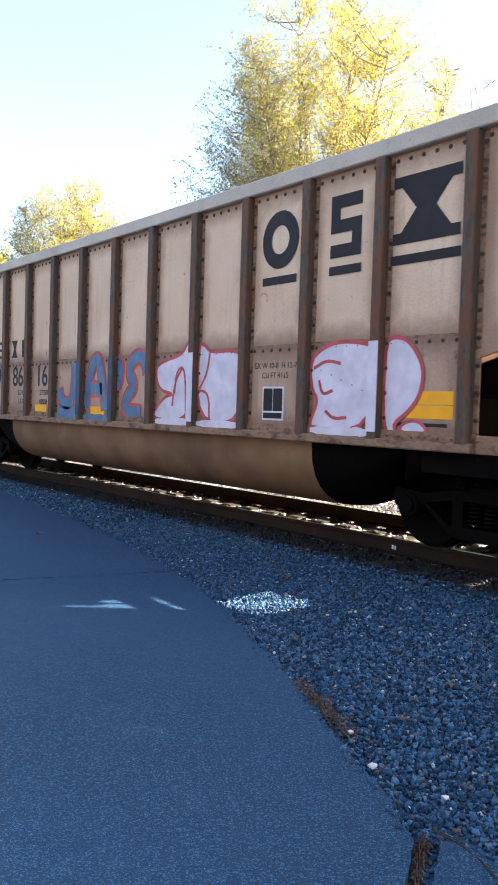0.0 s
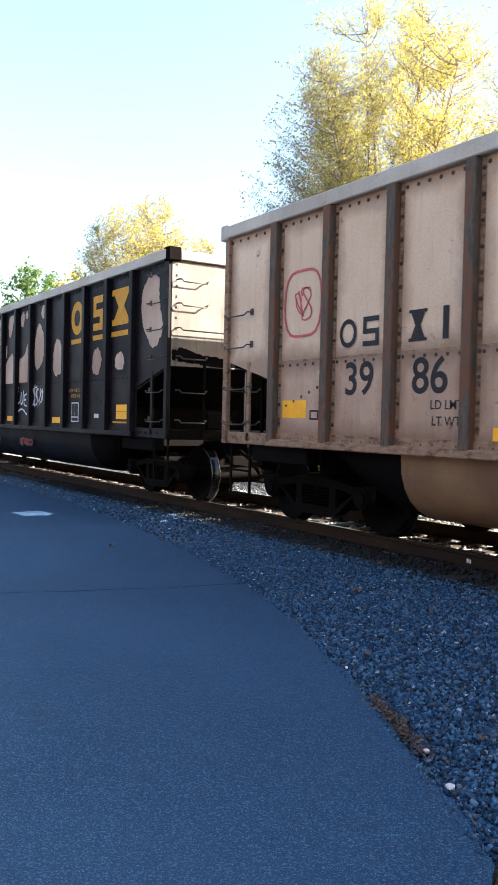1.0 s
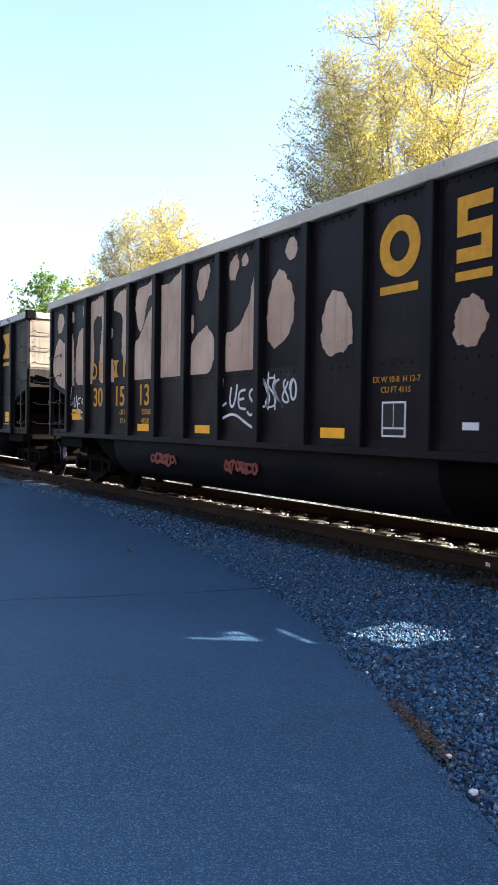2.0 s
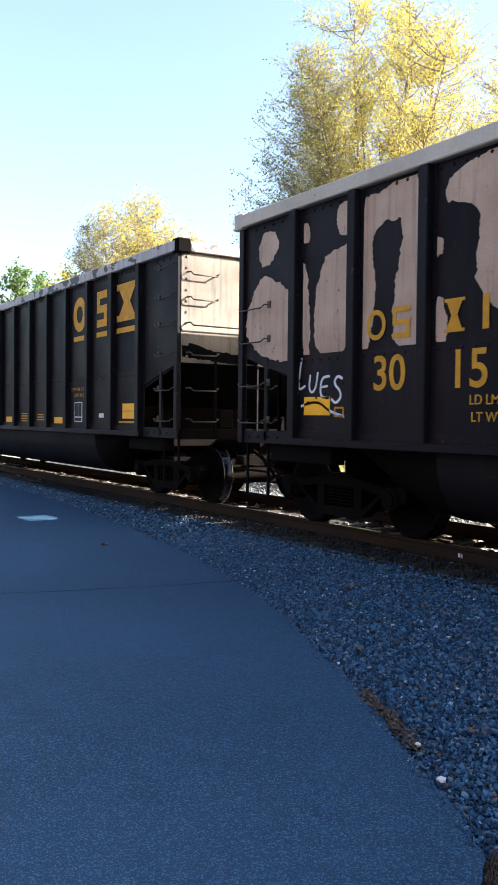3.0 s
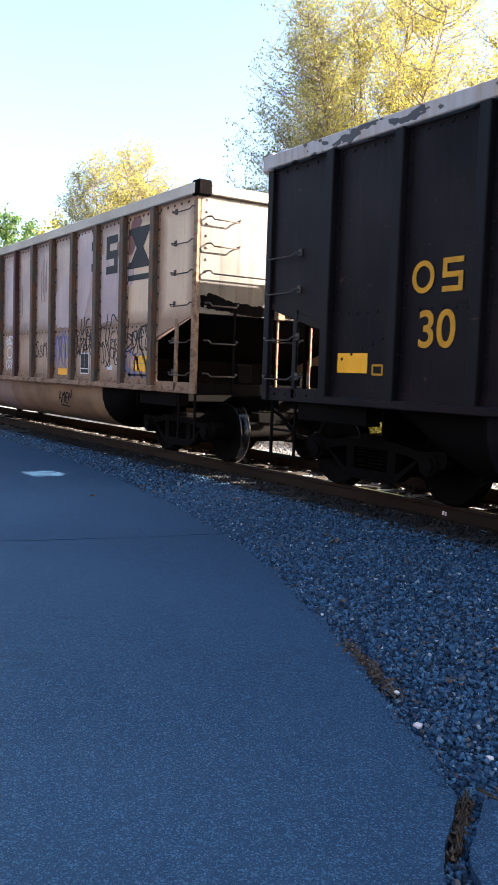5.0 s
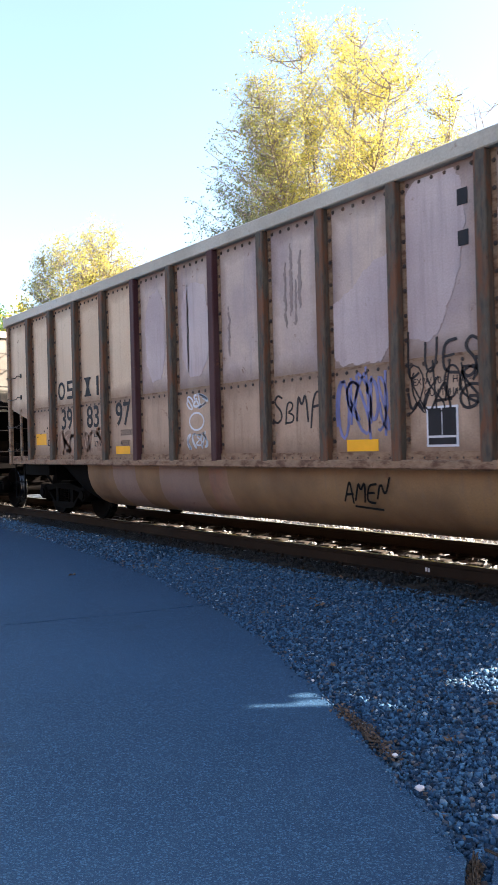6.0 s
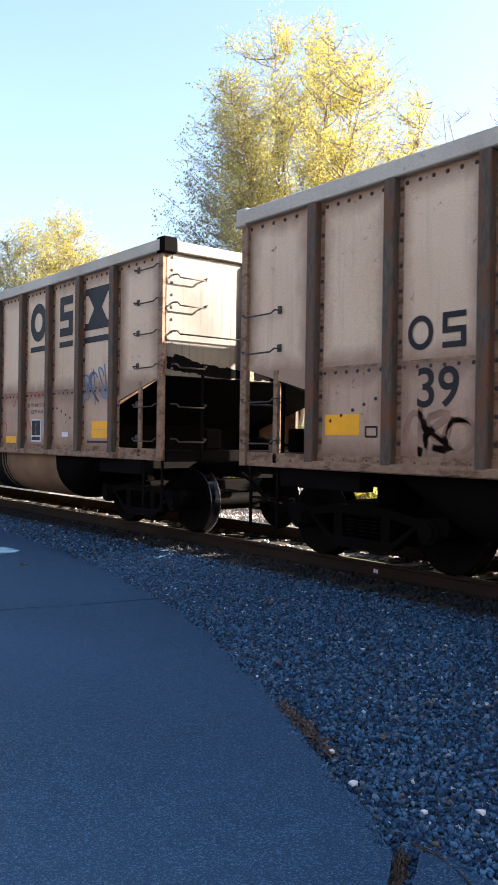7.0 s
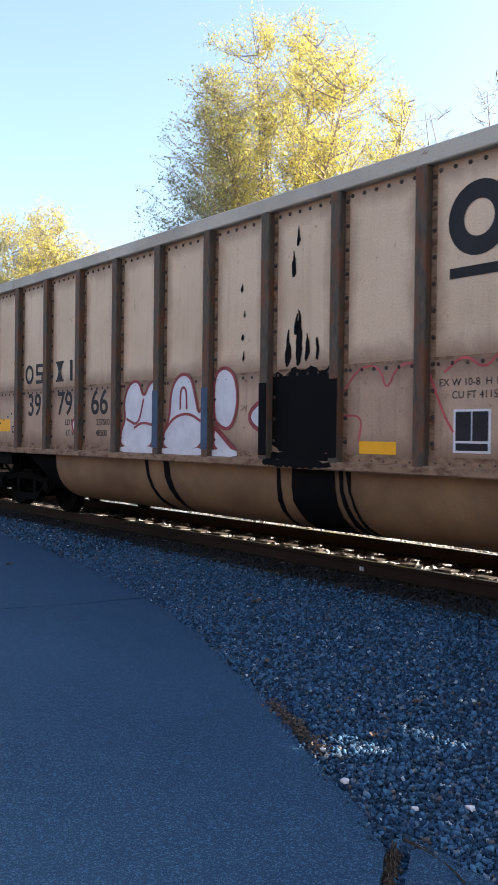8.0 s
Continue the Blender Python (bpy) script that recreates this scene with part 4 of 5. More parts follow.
        for x in (-0.89, 0.89):
            part("wheelset", shared("wheelset", wheelset_mesh), None, truck, "steel wheels with polished treads", at=pose(x, 0, WHEEL))
    emblem(car, ink, key != "mauve")
    # reporting mark as plain shapes, number and weights as stencils
    ring_decal("mark", car, ink, bay_u(11) + 0.19, 2.215, 0.14, 0.15, 0.05, y=-HALF - 0.0145)
    decal("mark", car, ink, [step_block(bay_u(11) - 0.17, 2.215, 0.24, 0.30, 0.05)], y=-HALF - 0.0145)
    decal("mark", car, ink, [hourglass(bay_u(10) + 0.17, 2.215, 0.24, 0.30, 0.03, 0.035)], y=-HALF - 0.0145)
    decal("mark", car, ink, [rect(bay_u(10) - 0.19, 2.215, 0.07, 0.30)], y=-HALF - 0.0145)
    for b, digits in zip((11, 10, 9), number):
        lettering(digits, 0.335, ink, car, bay_u(b), 1.575, "number", "stencilled car number", y=-HALF - 0.013)
    return car


def common_signs(car, ink, yellow_small=(4, 9), stencil=True):
    decal("reflector", car, REFLECT, [rect(bay_u(1) - 0.1, 1.435, 0.52, 0.115), rect(bay_u(1) - 0.1, 1.312, 0.52, 0.115)], "yellow reflective plate")
    for b in yellow_small:
        decal("reflector", car, REFLECT, [rect(bay_u(b) + 0.02, 1.205, 0.44, 0.115)], "yellow reflective plate")
    decal("reflector", car, REFLECT, [rect(bay_u(12) + 0.12, 1.42, 0.46, 0.20)], "yellow reflective plate")
    decal("notice", car, ink, [rect(bay_u(12) - 0.26, 1.40, 0.14, 0.02), rect(bay_u(12) - 0.26, 1.31, 0.14, 0.02), rect(bay_u(12) - 0.19, 1.355, 0.02, 0.1), rect(bay_u(12) - 0.33, 1.355, 0.02, 0.1)])
    u, z = bay_u(3) + 0.02, 1.36
    decal("stencil_frame", car, WHITE, [rect(u, z, 0.36, 0.36)], "white inspection stencil frame")
    decal("stencil_field", car, INK, [rect(u + 0.082, z + 0.04, 0.15, 0.24), rect(u - 0.082, z + 0.04, 0.15, 0.24), rect(u, z - 0.13, 0.31, 0.06)], "dark inspection stencil fields", y=-HALF - 0.017)
    lettering("EX W 10-8  H 12-7", 0.062, ink, car, bay_u(3) + 0.0, 1.735, "dimensions", fat=0.0)
    lettering("CU FT 4115", 0.062, ink, car, bay_u(3) + 0.0, 1.63, "dimensions", fat=0.0)
    decal("notice", car, WHITE, [rect(bay_u(2), 1.30, 0.2, 0.07)], "small white notice plate")
    decal("stencil_lines", car, ink, [rect(bay_u(1), 1.20, 0.6, 0.03)], "small stencilled data line")


def weights(car, ink, load="237500", light="48500"):
    lettering("LD LMT", 0.085, ink, car, bay_u(10) - 0.22, 1.42, "weights", fat=0.001)
    lettering("LT WT", 0.085, ink, car, bay_u(10) - 0.22, 1.27, "weights", fat=0.001)
    lettering(load, 0.085, ink, car, bay_u(9) - 0.1, 1.42, "weights", fat=0.001)
    lettering(light, 0.085, ink, car, bay_u(9) - 0.06, 1.27, "weights", fat=0.001)


def over_post(car, k, z0, z1, mat):
    """Spray carried across a side post."""
    decal("graffiti", car, mat, [rect(post_u(k), (z0 + z1) / 2, 0.12, z1 - z0)], y=-HALF - 0.104)


def spot(b, f, z):
    """A point of bay b: f runs across it from the rear post to the front post."""
    return (post_u(b + 1) - f * BAY, z)


def piece(car, b, outline, fill, line, label, thick=0.04, inner=()):
    """One sprayed letter body in bay b with its outline and inner strokes; outlines of (across, height)."""
    pts = smooth([spot(b, f, z) for f, z in outline])
    decal("graffiti", car, fill, [pts], label, y=-HALF - 0.016)
    edge = ribbon(pts + pts[:1], thick)
    for stroke in inner:
        edge += ribbon(smooth([spot(b, f, z) for f, z in stroke], 2, False), thick * 0.8)
    decal("graffiti_outline", car, line, edge, "sprayed outline strokes", y=-HALF - 0.020)


def fat_letter(car, strokes, fill, line, label, width=0.17):
    """A letter of thick round strokes over a wider outline; points of (bay, across, height)."""
    paths = [smooth([spot(*p) for p in st], 2, False) for st in strokes]
    decal("graffiti_outline", car, line, [q for pa in paths for q in ribbon(pa, width + 0.09)], "sprayed outline strokes", y=-HALF - 0.014)
    decal("graffiti", car, fill, [q for pa in paths for q in ribbon(pa, width)], label, y=-HALF - 0.019)


TAG = {
    "A": [[(0, 0), (0.4, 1.1), (0.55, 1.1), (0.95, -0.1)], [(0.15, 0.4), (0.9, 0.45)]],
    "M": [[(0, 0), (0.15, 1), (0.45, 0.45), (0.8, 1.05), (1, -0.05)]],
    "E": [[(0.9, 1), (0.2, 0.95), (0.05, 0.5), (0.15, 0.05), (0.95, 0.0)], [(0.1, 0.5), (0.75, 0.55)]],
    "N": [[(0, 0), (0.1, 1), (0.75, 0.1), (0.95, 1.2)]],
    "L": [[(0.15, 1.25), (0.1, 0.1), (0.35, 0.0), (0.8, 0.15)]],
    "U": [[(0.1, 0.9), (0.05, 0.25), (0.4, 0.0), (0.75, 0.3), (0.8, 1.0)]],
    "S": [[(0.9, 0.9), (0.45, 1.05), (0.1, 0.75), (0.8, 0.4), (0.85, 0.1), (0.4, -0.1), (0.0, 0.1)]],
    "B": [[(0.1, -0.1), (0.15, 1.0), (0.7, 0.95), (0.65, 0.6), (0.2, 0.5), (0.85, 0.35), (0.75, 0.0), (0.05, 0.0)]],
    "F": [[(0.15, -0.2), (0.2, 1), (0.95, 1.0)], [(0.15, 0.5), (0.75, 0.55)]],
    "W": [[(0, 1), (0.2, 0), (0.5, 0.6), (0.75, 0), (1, 1.15)]],
    "G": [[(0.9, 0.9), (0.4, 1.0), (0.05, 0.5), (0.4, 0.0), (0.9, 0.15), (0.9, 0.5), (0.5, 0.5)]],
}


def tag(text, u, z, w, h, width, seed, tilt=0.1):
    """Handwriting in spray paint, from u leftmost; the letters lean and jump a little."""
    r = random.Random(seed)
    out, step = [], w / len(text)
    for i, ch in enumerate(text):
        rise, grow_, lean = r.uniform(-0.12, 0.12) * h, r.uniform(0.8, 1.2), r.uniform(0.0, 0.25)
        for st in TAG[ch]:
            pts = [(u - i * step - step * (0.9 * x + lean * y), z + rise + tilt * h * i + h * grow_ * y) for x, y in st]
            out += ribbon(smooth(pts, 2, False), width * r.uniform(0.85, 1.15))
    return out


def flake(car, b, outline, mat=None, label="patch of bared tan primer"):
    """A flaked area of bay b with a ragged rim; outline of (across, height), 0 and 1 meaning up to the posts."""
    lo, hi = (post_u(b + 1) - 0.10, post_u(b) + 0.10) if 0 < b < 13 else ((LONG - 0.10, post_u(13) + 0.10) if b == 13 else (END_A - 0.1, 0.1))
    keep = lambda u, z: (min(lo, max(hi, u)), max(1.99, min(3.575, z)) if 0 < b < 13 else min(3.575, z))
    rim = [keep(u, z) for u, z in ragged([(lo + (hi - lo) * f, z) for f, z in outline], b)]
    decal("bared_patch" if mat is None else "paint_patch", car, mat or BARE_TAN, [rim], label, y=-HALF - 0.0085)


def flaked_bays(car):
    flake(car, 13, [(0.3, 3.1), (0.3, 3.45), (0.6, 3.5), (0.75, 3.3), (0.55, 3.08)])
    flake(car, 13, [(0.05, 2.25), (0.0, 2.45), (0.15, 2.78), (0.4, 2.98), (0.65, 2.9), (1.0, 2.7), (1.0, 1.92), (0.7, 1.95), (0.3, 2.05)])
    flake(car, 12, [(0.0, 1.95), (0.0, 3.05), (0.1, 2.95), (0.2, 1.95)])
    flake(car, 12, [(0.0, 3.45), (0.16, 3.42), (0.16, 3.24), (0.0, 3.2)])
    flake(car, 12, [(0.75, 3.22), (0.7, 3.5), (1.0, 3.57), (1.0, 3.16)])
    flake(car, 12, [(0.3, 1.95), (0.25, 2.5), (0.45, 3.0), (0.6, 3.05), (1.05, 3.12), (1.05, 1.95)])
    flake(car, 11, [(-0.1, 1.9), (-0.1, 3.5), (0.5, 3.55), (1.1, 3.7), (1.1, 1.9), (0.56, 1.95), (0.55, 2.5), (0.78, 3.2), (0.3, 3.22), (0.14, 3.05), (0.26, 2.6), (0.12, 1.9)])
    flake(car, 10, [(0.12, 3.28), (0.2, 3.48), (0.8, 3.6), (1.1, 3.7), (1.1, 2.15), (0.7, 2.3), (0.55, 2.6), (0.65, 3.0), (0.55, 3.15), (0.3, 3.2)])
    flake(car, 10, [(0.0, 1.95), (0.0, 2.42), (0.15, 2.36), (0.2, 1.95)])
    flake(car, 10, [(0.0, 2.75), (0.0, 2.95), (0.1, 2.92), (0.1, 2.78)])
    flake(car, 9, [(0.03, 3.2), (0.1, 3.5), (0.6, 3.5), (0.98, 3.65), (0.98, 3.36), (0.6, 3.3), (0.5, 2.95), (0.3, 2.75), (0.1, 2.95)])
    flake(car, 9, [(-0.1, 1.9), (-0.05, 2.55), (0.3, 2.72), (0.7, 3.1), (1.1, 3.22), (1.1, 1.9)])
    flake(car, 8, [(-0.2, 1.7), (-0.2, 3.42), (0.5, 3.42), (1.2, 3.75), (1.2, 1.7)])
    flake(car, 7, [(0.28, 3.08), (0.2, 3.3), (0.35, 3.52), (0.72, 3.52), (0.62, 3.22), (0.42, 3.02)])
    flake(car, 7, [(0.0, 2.58), (0.0, 2.88), (0.13, 2.82), (0.1, 2.6)])
    flake(car, 7, [(-0.1, 1.9), (-0.05, 2.4), (0.3, 2.6), (0.65, 2.68), (0.92, 2.4), (0.86, 2.14), (0.6, 1.95)])
    flake(car, 6, [(0.08, 3.2), (0.14, 3.52), (0.42, 3.52), (0.36, 3.2)])
    flake(car, 6, [(0.46, 3.4), (0.6, 3.54), (0.72, 3.42), (0.56, 3.34)])
    flake(car, 6, [(-0.1, 1.9), (-0.05, 2.5), (0.4, 2.55), (0.75, 2.85), (0.85, 3.2), (1.1, 3.6), (1.1, 1.9)])
    flake(car, 5, [(0.1, 2.2), (0.0, 2.7), (0.25, 3.2), (0.6, 3.1), (0.8, 2.7), (0.6, 2.3)])
    flake(car, 5, [(0.5, 3.3), (0.55, 3.52), (0.8, 3.5), (0.8, 3.25)])
    flake(car, 4, [(0.2, 2.05), (0.2, 2.6), (0.5, 2.85), (0.9, 2.5), (0.85, 2.1)])
    flake(car, 2, [(0.2, 2.05), (0.25, 2.45), (0.6, 2.5), (0.75, 2.2), (0.5, 2.0)])
    flake(car, 1, [(0.2, 2.05), (0.2, 2.3), (0.55, 2.4), (0.7, 2.1)])
    flake(car, 0, [(0.1, 2.9), (0.2, 3.4), (0.7, 3.5), (0.75, 3.0), (0.9, 2.6), (0.6, 2.3), (0.35, 2.5)])


def build_train():
    cars = {}
    a = coal_car("tan coal car with blue and pale spray graffiti", BEIGE, GREY_POST, CHORD_TAN, BEIGE_TUB_SHADE, END_TAN, INK, ("39", "86", "16"), RUST_PLATE, "tan")
    common_signs(a, INK, (4, 7, 9))
    weights(a, INK)
    blue, pale = "blue sprayed bubble lettering with red outline", "pale lilac bubble lettering with red outline"
    fat_letter(a, [[(8, 0.72, 1.92), (8, 0.70, 1.45), (8, 0.55, 1.26), (8, 0.28, 1.32), (8, 0.2, 1.52)]], BLUESPRAY, REDSPRAY, blue)
    fat_letter(a, [[(8, 0.15, 1.2), (8, 0.55, 1.18), (8, 0.85, 1.2)]], BLUESPRAY, REDSPRAY, blue, 0.12)
    fat_letter(a, [[(7, 0.12, 1.22), (7, 0.22, 1.7), (7, 0.36, 1.94), (7, 0.52, 1.94), (7, 0.62, 1.6), (7, 0.72, 1.22)], [(7, 0.28, 1.52), (7, 0.62, 1.52)]], BLUESPRAY, REDSPRAY, blue)
    fat_letter(a, [[(7, 0.92, 1.22), (7, 0.95, 1.7), (6, 0.05, 1.95), (6, 0.16, 1.82), (6, 0.12, 1.6), (7, 0.98, 1.55)]], BLUESPRAY, REDSPRAY, blue, 0.15)
    fat_letter(a, [[(6, 0.86, 1.72), (6, 0.78, 1.95), (6, 0.52, 1.95), (6, 0.36, 1.74), (6, 0.58, 1.55), (6, 0.34, 1.42), (6, 0.28, 1.22), (6, 0.72, 1.2)]], BLUESPRAY, REDSPRAY, blue, 0.15)
    piece(a, 5, [(0.12, 1.12), (0.04, 1.2), (0.3, 1.42), (0.56, 1.45), (0.18, 1.5), (0.08, 1.75), (0.2, 1.86), (0.72, 1.94), (0.8, 2.08), (0.94, 2.1), (0.94, 1.12)], LILAC, REDSPRAY, pale, inner=([(0.55, 1.45), (0.58, 1.75), (0.78, 1.8), (0.82, 1.12)], [(0.5, 1.3), (0.55, 1.6), (0.72, 1.78)]))
    piece(a, 4, [(0.06, 1.12), (0.06, 2.05), (0.18, 2.05), (0.3, 1.94), (0.8, 1.96), (0.93, 1.86), (0.94, 1.12)], LILAC, REDSPRAY, pale, inner=([(0.02, 1.5), (0.3, 1.48), (0.32, 1.1)], [(0.3, 1.95), (0.25, 1.7), (0.1, 1.52)]))
    piece(a, 2, [(0.1, 1.12), (0.08, 1.18), (0.2, 1.4), (0.1, 1.5), (0.06, 1.76), (0.18, 1.9), (0.45, 1.98), (0.8, 1.95), (0.94, 1.9), (0.94, 1.12)], LILAC, REDSPRAY, pale, inner=([(0.12, 1.72), (0.3, 1.8), (0.5, 1.76)], [(0.2, 1.6), (0.25, 1.45), (0.4, 1.5)], [(0.3, 1.3), (0.42, 1.22), (0.6, 1.24)]))
    piece(a, 1, [(0.07, 1.12), (0.07, 1.92), (0.16, 1.99), (0.36, 1.95), (0.54, 1.7), (0.5, 1.45), (0.36, 1.3), (0.2, 1.2), (0.24, 1.12)], LILAC, REDSPRAY, pale)
    piece(a, 1, [(0.26, 1.12), (0.32, 1.22), (0.5, 1.24), (0.62, 1.12)], LILAC, REDSPRAY, pale, 0.03)
    for bb, f0, f1, m, name in ((8, 0.15, 0.95, BLUESPRAY, blue), (7, 0.05, 0.95, BLUESPRAY, blue), (5, 0.12, 0.95, LILAC, pale), (4, 0.05, 0.95, LILAC, pale), (2, 0.1, 0.95, LILAC, pale)):
        decal("graffiti", a, m, [ragged([spot(bb, f0, 1.055), spot(bb, f0, 1.15), spot(bb, f1, 1.15), spot(bb, f1, 1.06)], bb, 0.4)], name, y=-HALF - 0.0325)
    for k, m in ((8, NAVY_SHADE_SPRAY), (7, NAVY_SHADE_SPRAY), (5, LILAC), (2, LILAC)):
        over_post(a, k, 1.12, 1.95, m)
    decal("graffiti", a, REDSPRAY, ribbon([(bay_u(12) + 0.35 * math.cos(t), 2.62 + 0.42 * math.sin(t) + 0.05 * math.sin(3 * t)) for t in (0.3 * k for k in range(22))], 0.03) + scrawl(5, bay_u(12), 2.6, 0.3, 0.4, 2, 0.018), "thin red sprayed outline")
    cars["A"] = a

    b = coal_car("black coal car with large peeling paint patches", BROWNBLACK, BLACK, CHORD_TAN, BLACK, END_TAN, GOLD, ("30", "15", "13"), BLACK, "peel")
    flaked_bays(b)
    common_signs(b, GOLD, (4, 7, 9))
    weights(b, GOLD)
    decal("graffiti", b, WHITE, tag("LUES", spot(6, -0.02, 0)[0], 1.55, 0.95, 0.28, 0.034, 21, -0.12) + ribbon(smooth([spot(6, 0.05, 1.36), spot(6, 0.35, 1.44), spot(6, 0.7, 1.28), spot(6, 0.98, 1.2)], 2, False), 0.034), "white sprayed scribble")
    decal("graffiti", b, WHITE, scrawl(22, bay_u(5) + 0.1, 1.68, 0.8, 0.4, 5, 0.026), "white sprayed scribble")
    decal("graffiti", b, WHITE, tag("LUES", spot(12, 0.02, 0)[0], 1.58, 0.82, 0.24, 0.028, 23, -0.12) + ribbon(smooth([spot(12, 0.1, 1.42), spot(12, 0.4, 1.48), spot(12, 0.6, 1.36), spot(12, 0.88, 1.3)], 2, False), 0.028), "white sprayed scribble")
    for i, u in enumerate((9.3, 6.9)):
        decal("graffiti", b, FADEDRED, scrawl(30 + i, u, 0.72, 0.85, 0.17, 6, 0.04), "red sprayed scribble", y=-HALF + 0.07)
    cars["B"] = b

    c = coal_car("black coal car with yellow stencils", BROWNBLACK, BLACK, CHORD_GREY, BLACK, END_TAN, GOLD, ("30", "02", "18"), BLACK, "black")
    common_signs(c, GOLD, (4, 7, 9))
    weights(c, GOLD)
    decal("stencil_lines", c, GOLD, slanted_bars(bay_u(6), 1.33, 0.45, 4, 0.022, 0.05), "small yellow stencilled lines")
    decal("stencil_lines", c, GOLD, slanted_bars(bay_u(5), 1.31, 0.42, 3, 0.022, 0.05), "small yellow stencilled lines")
    decal("notice", c, WHITE, [rect(bay_u(8), 1.27, 0.22, 0.11)], "small white notice plate")
    cars["C"] = c

    d = coal_car("tan coal car with mauve buffed patches and dark scribbles", BEIGE, GREY_POST, CHORD_TAN, BEIGE_TUB_SHADE, END_TAN, INK, ("39", "83", "97"), RUST_PLATE, "mauve", faded=(2, 3, 4, 5, 6, 7, 8), dark_posts=(9, 7), dark_posts_mat=RED_POST)
    common_signs(d, INK, (4, 9))
    weights(d, INK)
    for i, (bb, word, z, h) in enumerate(((3, "LUES", 1.80, 0.30), (3, "WAG", 1.50, 0.2), (2, "LUES", 1.62, 0.34), (2, "UN", 1.95, 0.22), (1, "LUES", 1.62, 0.36), (5, "SBMF", 1.50, 0.28))):
        decal("graffiti", d, SCRIBBLE, tag(word, spot(bb, 0.08, 0)[0], z, 0.84, h, 0.024, 40 + i, -0.02), "black sprayed scribble", y=-HALF - 0.0135)
    for bb, shape in ((3, [(-0.1, 2.2), (-0.1, 3.4), (0.3, 3.65), (0.8, 3.6), (0.85, 2.9), (0.6, 2.4), (0.4, 2.1)]), (2, [(-0.1, 2.0), (-0.1, 3.1), (0.25, 3.15), (0.5, 2.8), (1.1, 2.75), (1.1, 2.2), (0.6, 2.05)]),
                      (4, [(-0.1, 2.0), (-0.1, 2.6), (0.4, 2.75), (0.6, 2.95), (1.1, 3.0), (1.1, 2.0)]), (1, [(-0.1, 2.5), (-0.1, 2.9), (0.2, 2.95), (0.25, 2.6)]),
                      (7, [(0.15, 2.1), (0.1, 3.2), (0.5, 3.35), (0.9, 3.2), (0.9, 2.15)]), (8, [(0.2, 2.1), (0.15, 3.3), (0.8, 3.4), (0.85, 2.2)])):
        flake(d, bb, shape, MAUVE, "mauve buffed patch")
    flake(d, 1, [(0.0, 3.0), (0.05, 3.45), (0.3, 3.6), (0.55, 3.55), (0.4, 3.25), (0.2, 3.05)], OXBLOOD, "dark red faded smear")
    flake(d, 2, [(0.7, 3.05), (0.75, 3.3), (1.1, 3.25), (1.1, 2.95)], OXBLOOD, "dark red faded smear")
    for bb, f, z0, z1 in ((5, 0.30, 2.5, 3.2), (5, 0.42, 2.6, 3.4), (5, 0.52, 2.5, 3.0), (5, 0.62, 2.7, 3.3), (7, 0.3, 2.2, 3.3), (6, 0.2, 2.3, 2.9)):
        flake(d, bb, [(f - 0.02, z0), (f - 0.025, (z0 + z1) / 2), (f - 0.01, z1), (f + 0.02, z1), (f + 0.03, (z0 + z1) / 2), (f + 0.02, z0)], MAUVE_DARK, "dark run of old paint")
    for i, (bb, z) in enumerate(((3, 1.72), (2, 1.55), (1, 1.7))):
        decal("graffiti", d, SCRIBBLE, scrawl(60 + i, bay_u(bb), z, 0.8, 0.45, 4, 0.017), "black sprayed scribble", y=-HALF - 0.0135)
    decal("graffiti", d, PURPLESPRAY, scrawl(50, bay_u(4), 1.6, 0.7, 0.6, 5, 0.03), "violet sprayed scribble")
    decal("graffiti", d, PURPLESPRAY, scrawl(51, bay_u(1), 1.35, 0.85, 0.4, 6, 0.03), "violet sprayed scribble")
    decal("graffiti", d, WHITE, ribbon(oval(bay_u(7), 1.55, 0.17, 0.11, 16) + [(bay_u(7) + 0.17, 1.55)], 0.024) + scrawl(53, bay_u(7), 1.80, 0.45, 0.22, 3, 0.024) + scrawl(54, bay_u(7), 1.30, 0.5, 0.22, 4, 0.024), "white sprayed scribble with a ring")
    decal("graffiti", d, BROWNSPRAY, scrawl(55, bay_u(11), 1.35, 0.7, 0.42, 3, 0.05) + scrawl(56, bay_u(10), 1.35, 0.8, 0.42, 3, 0.05), "faded brown sprayed scribble")
    decal("graffiti", d, SPRAYBLACK, tag("AMEN", 5.15, 0.66, 0.62, 0.17, 0.022, 57, 0.0) + ribbon([(5.0, 0.60), (4.6, 0.58)], 0.02), "black sprayed scribble", y=-HALF + 0.06)
    part("stain", tub_mesh(RUSTSTAIN, -1, 7.30, 7.72, 0.718, 0.718, 0.663, 0.663, 6, 0.1), None, d, "faded red stain")
    part("stain", tub_mesh(FADED, -1, 7.95, 9.0, 0.719, 0.719, 0.664, 0.664, 7, 0.15), None, d, "mauve buffed band")
    part("stain", tub_mesh(FADED, -1, 9.7, 10.4, 0.719, 0.719, 0.664, 0.664, 9, -0.1), None, d, "mauve buffed band")
    cars["D"] = d

    e = coal_car("tan coal car with white bubble graffiti and black tarry patch", BEIGE, GREY_POST, CHORD_TAN, BEIGE_TUB_SHADE, END_TAN, INK, ("39", "79", "66"), RUST_PLATE, "tan")
    common_signs(e, INK, (4,))
    weights(e, INK)
    white = "white bubble lettering with dark red outline"
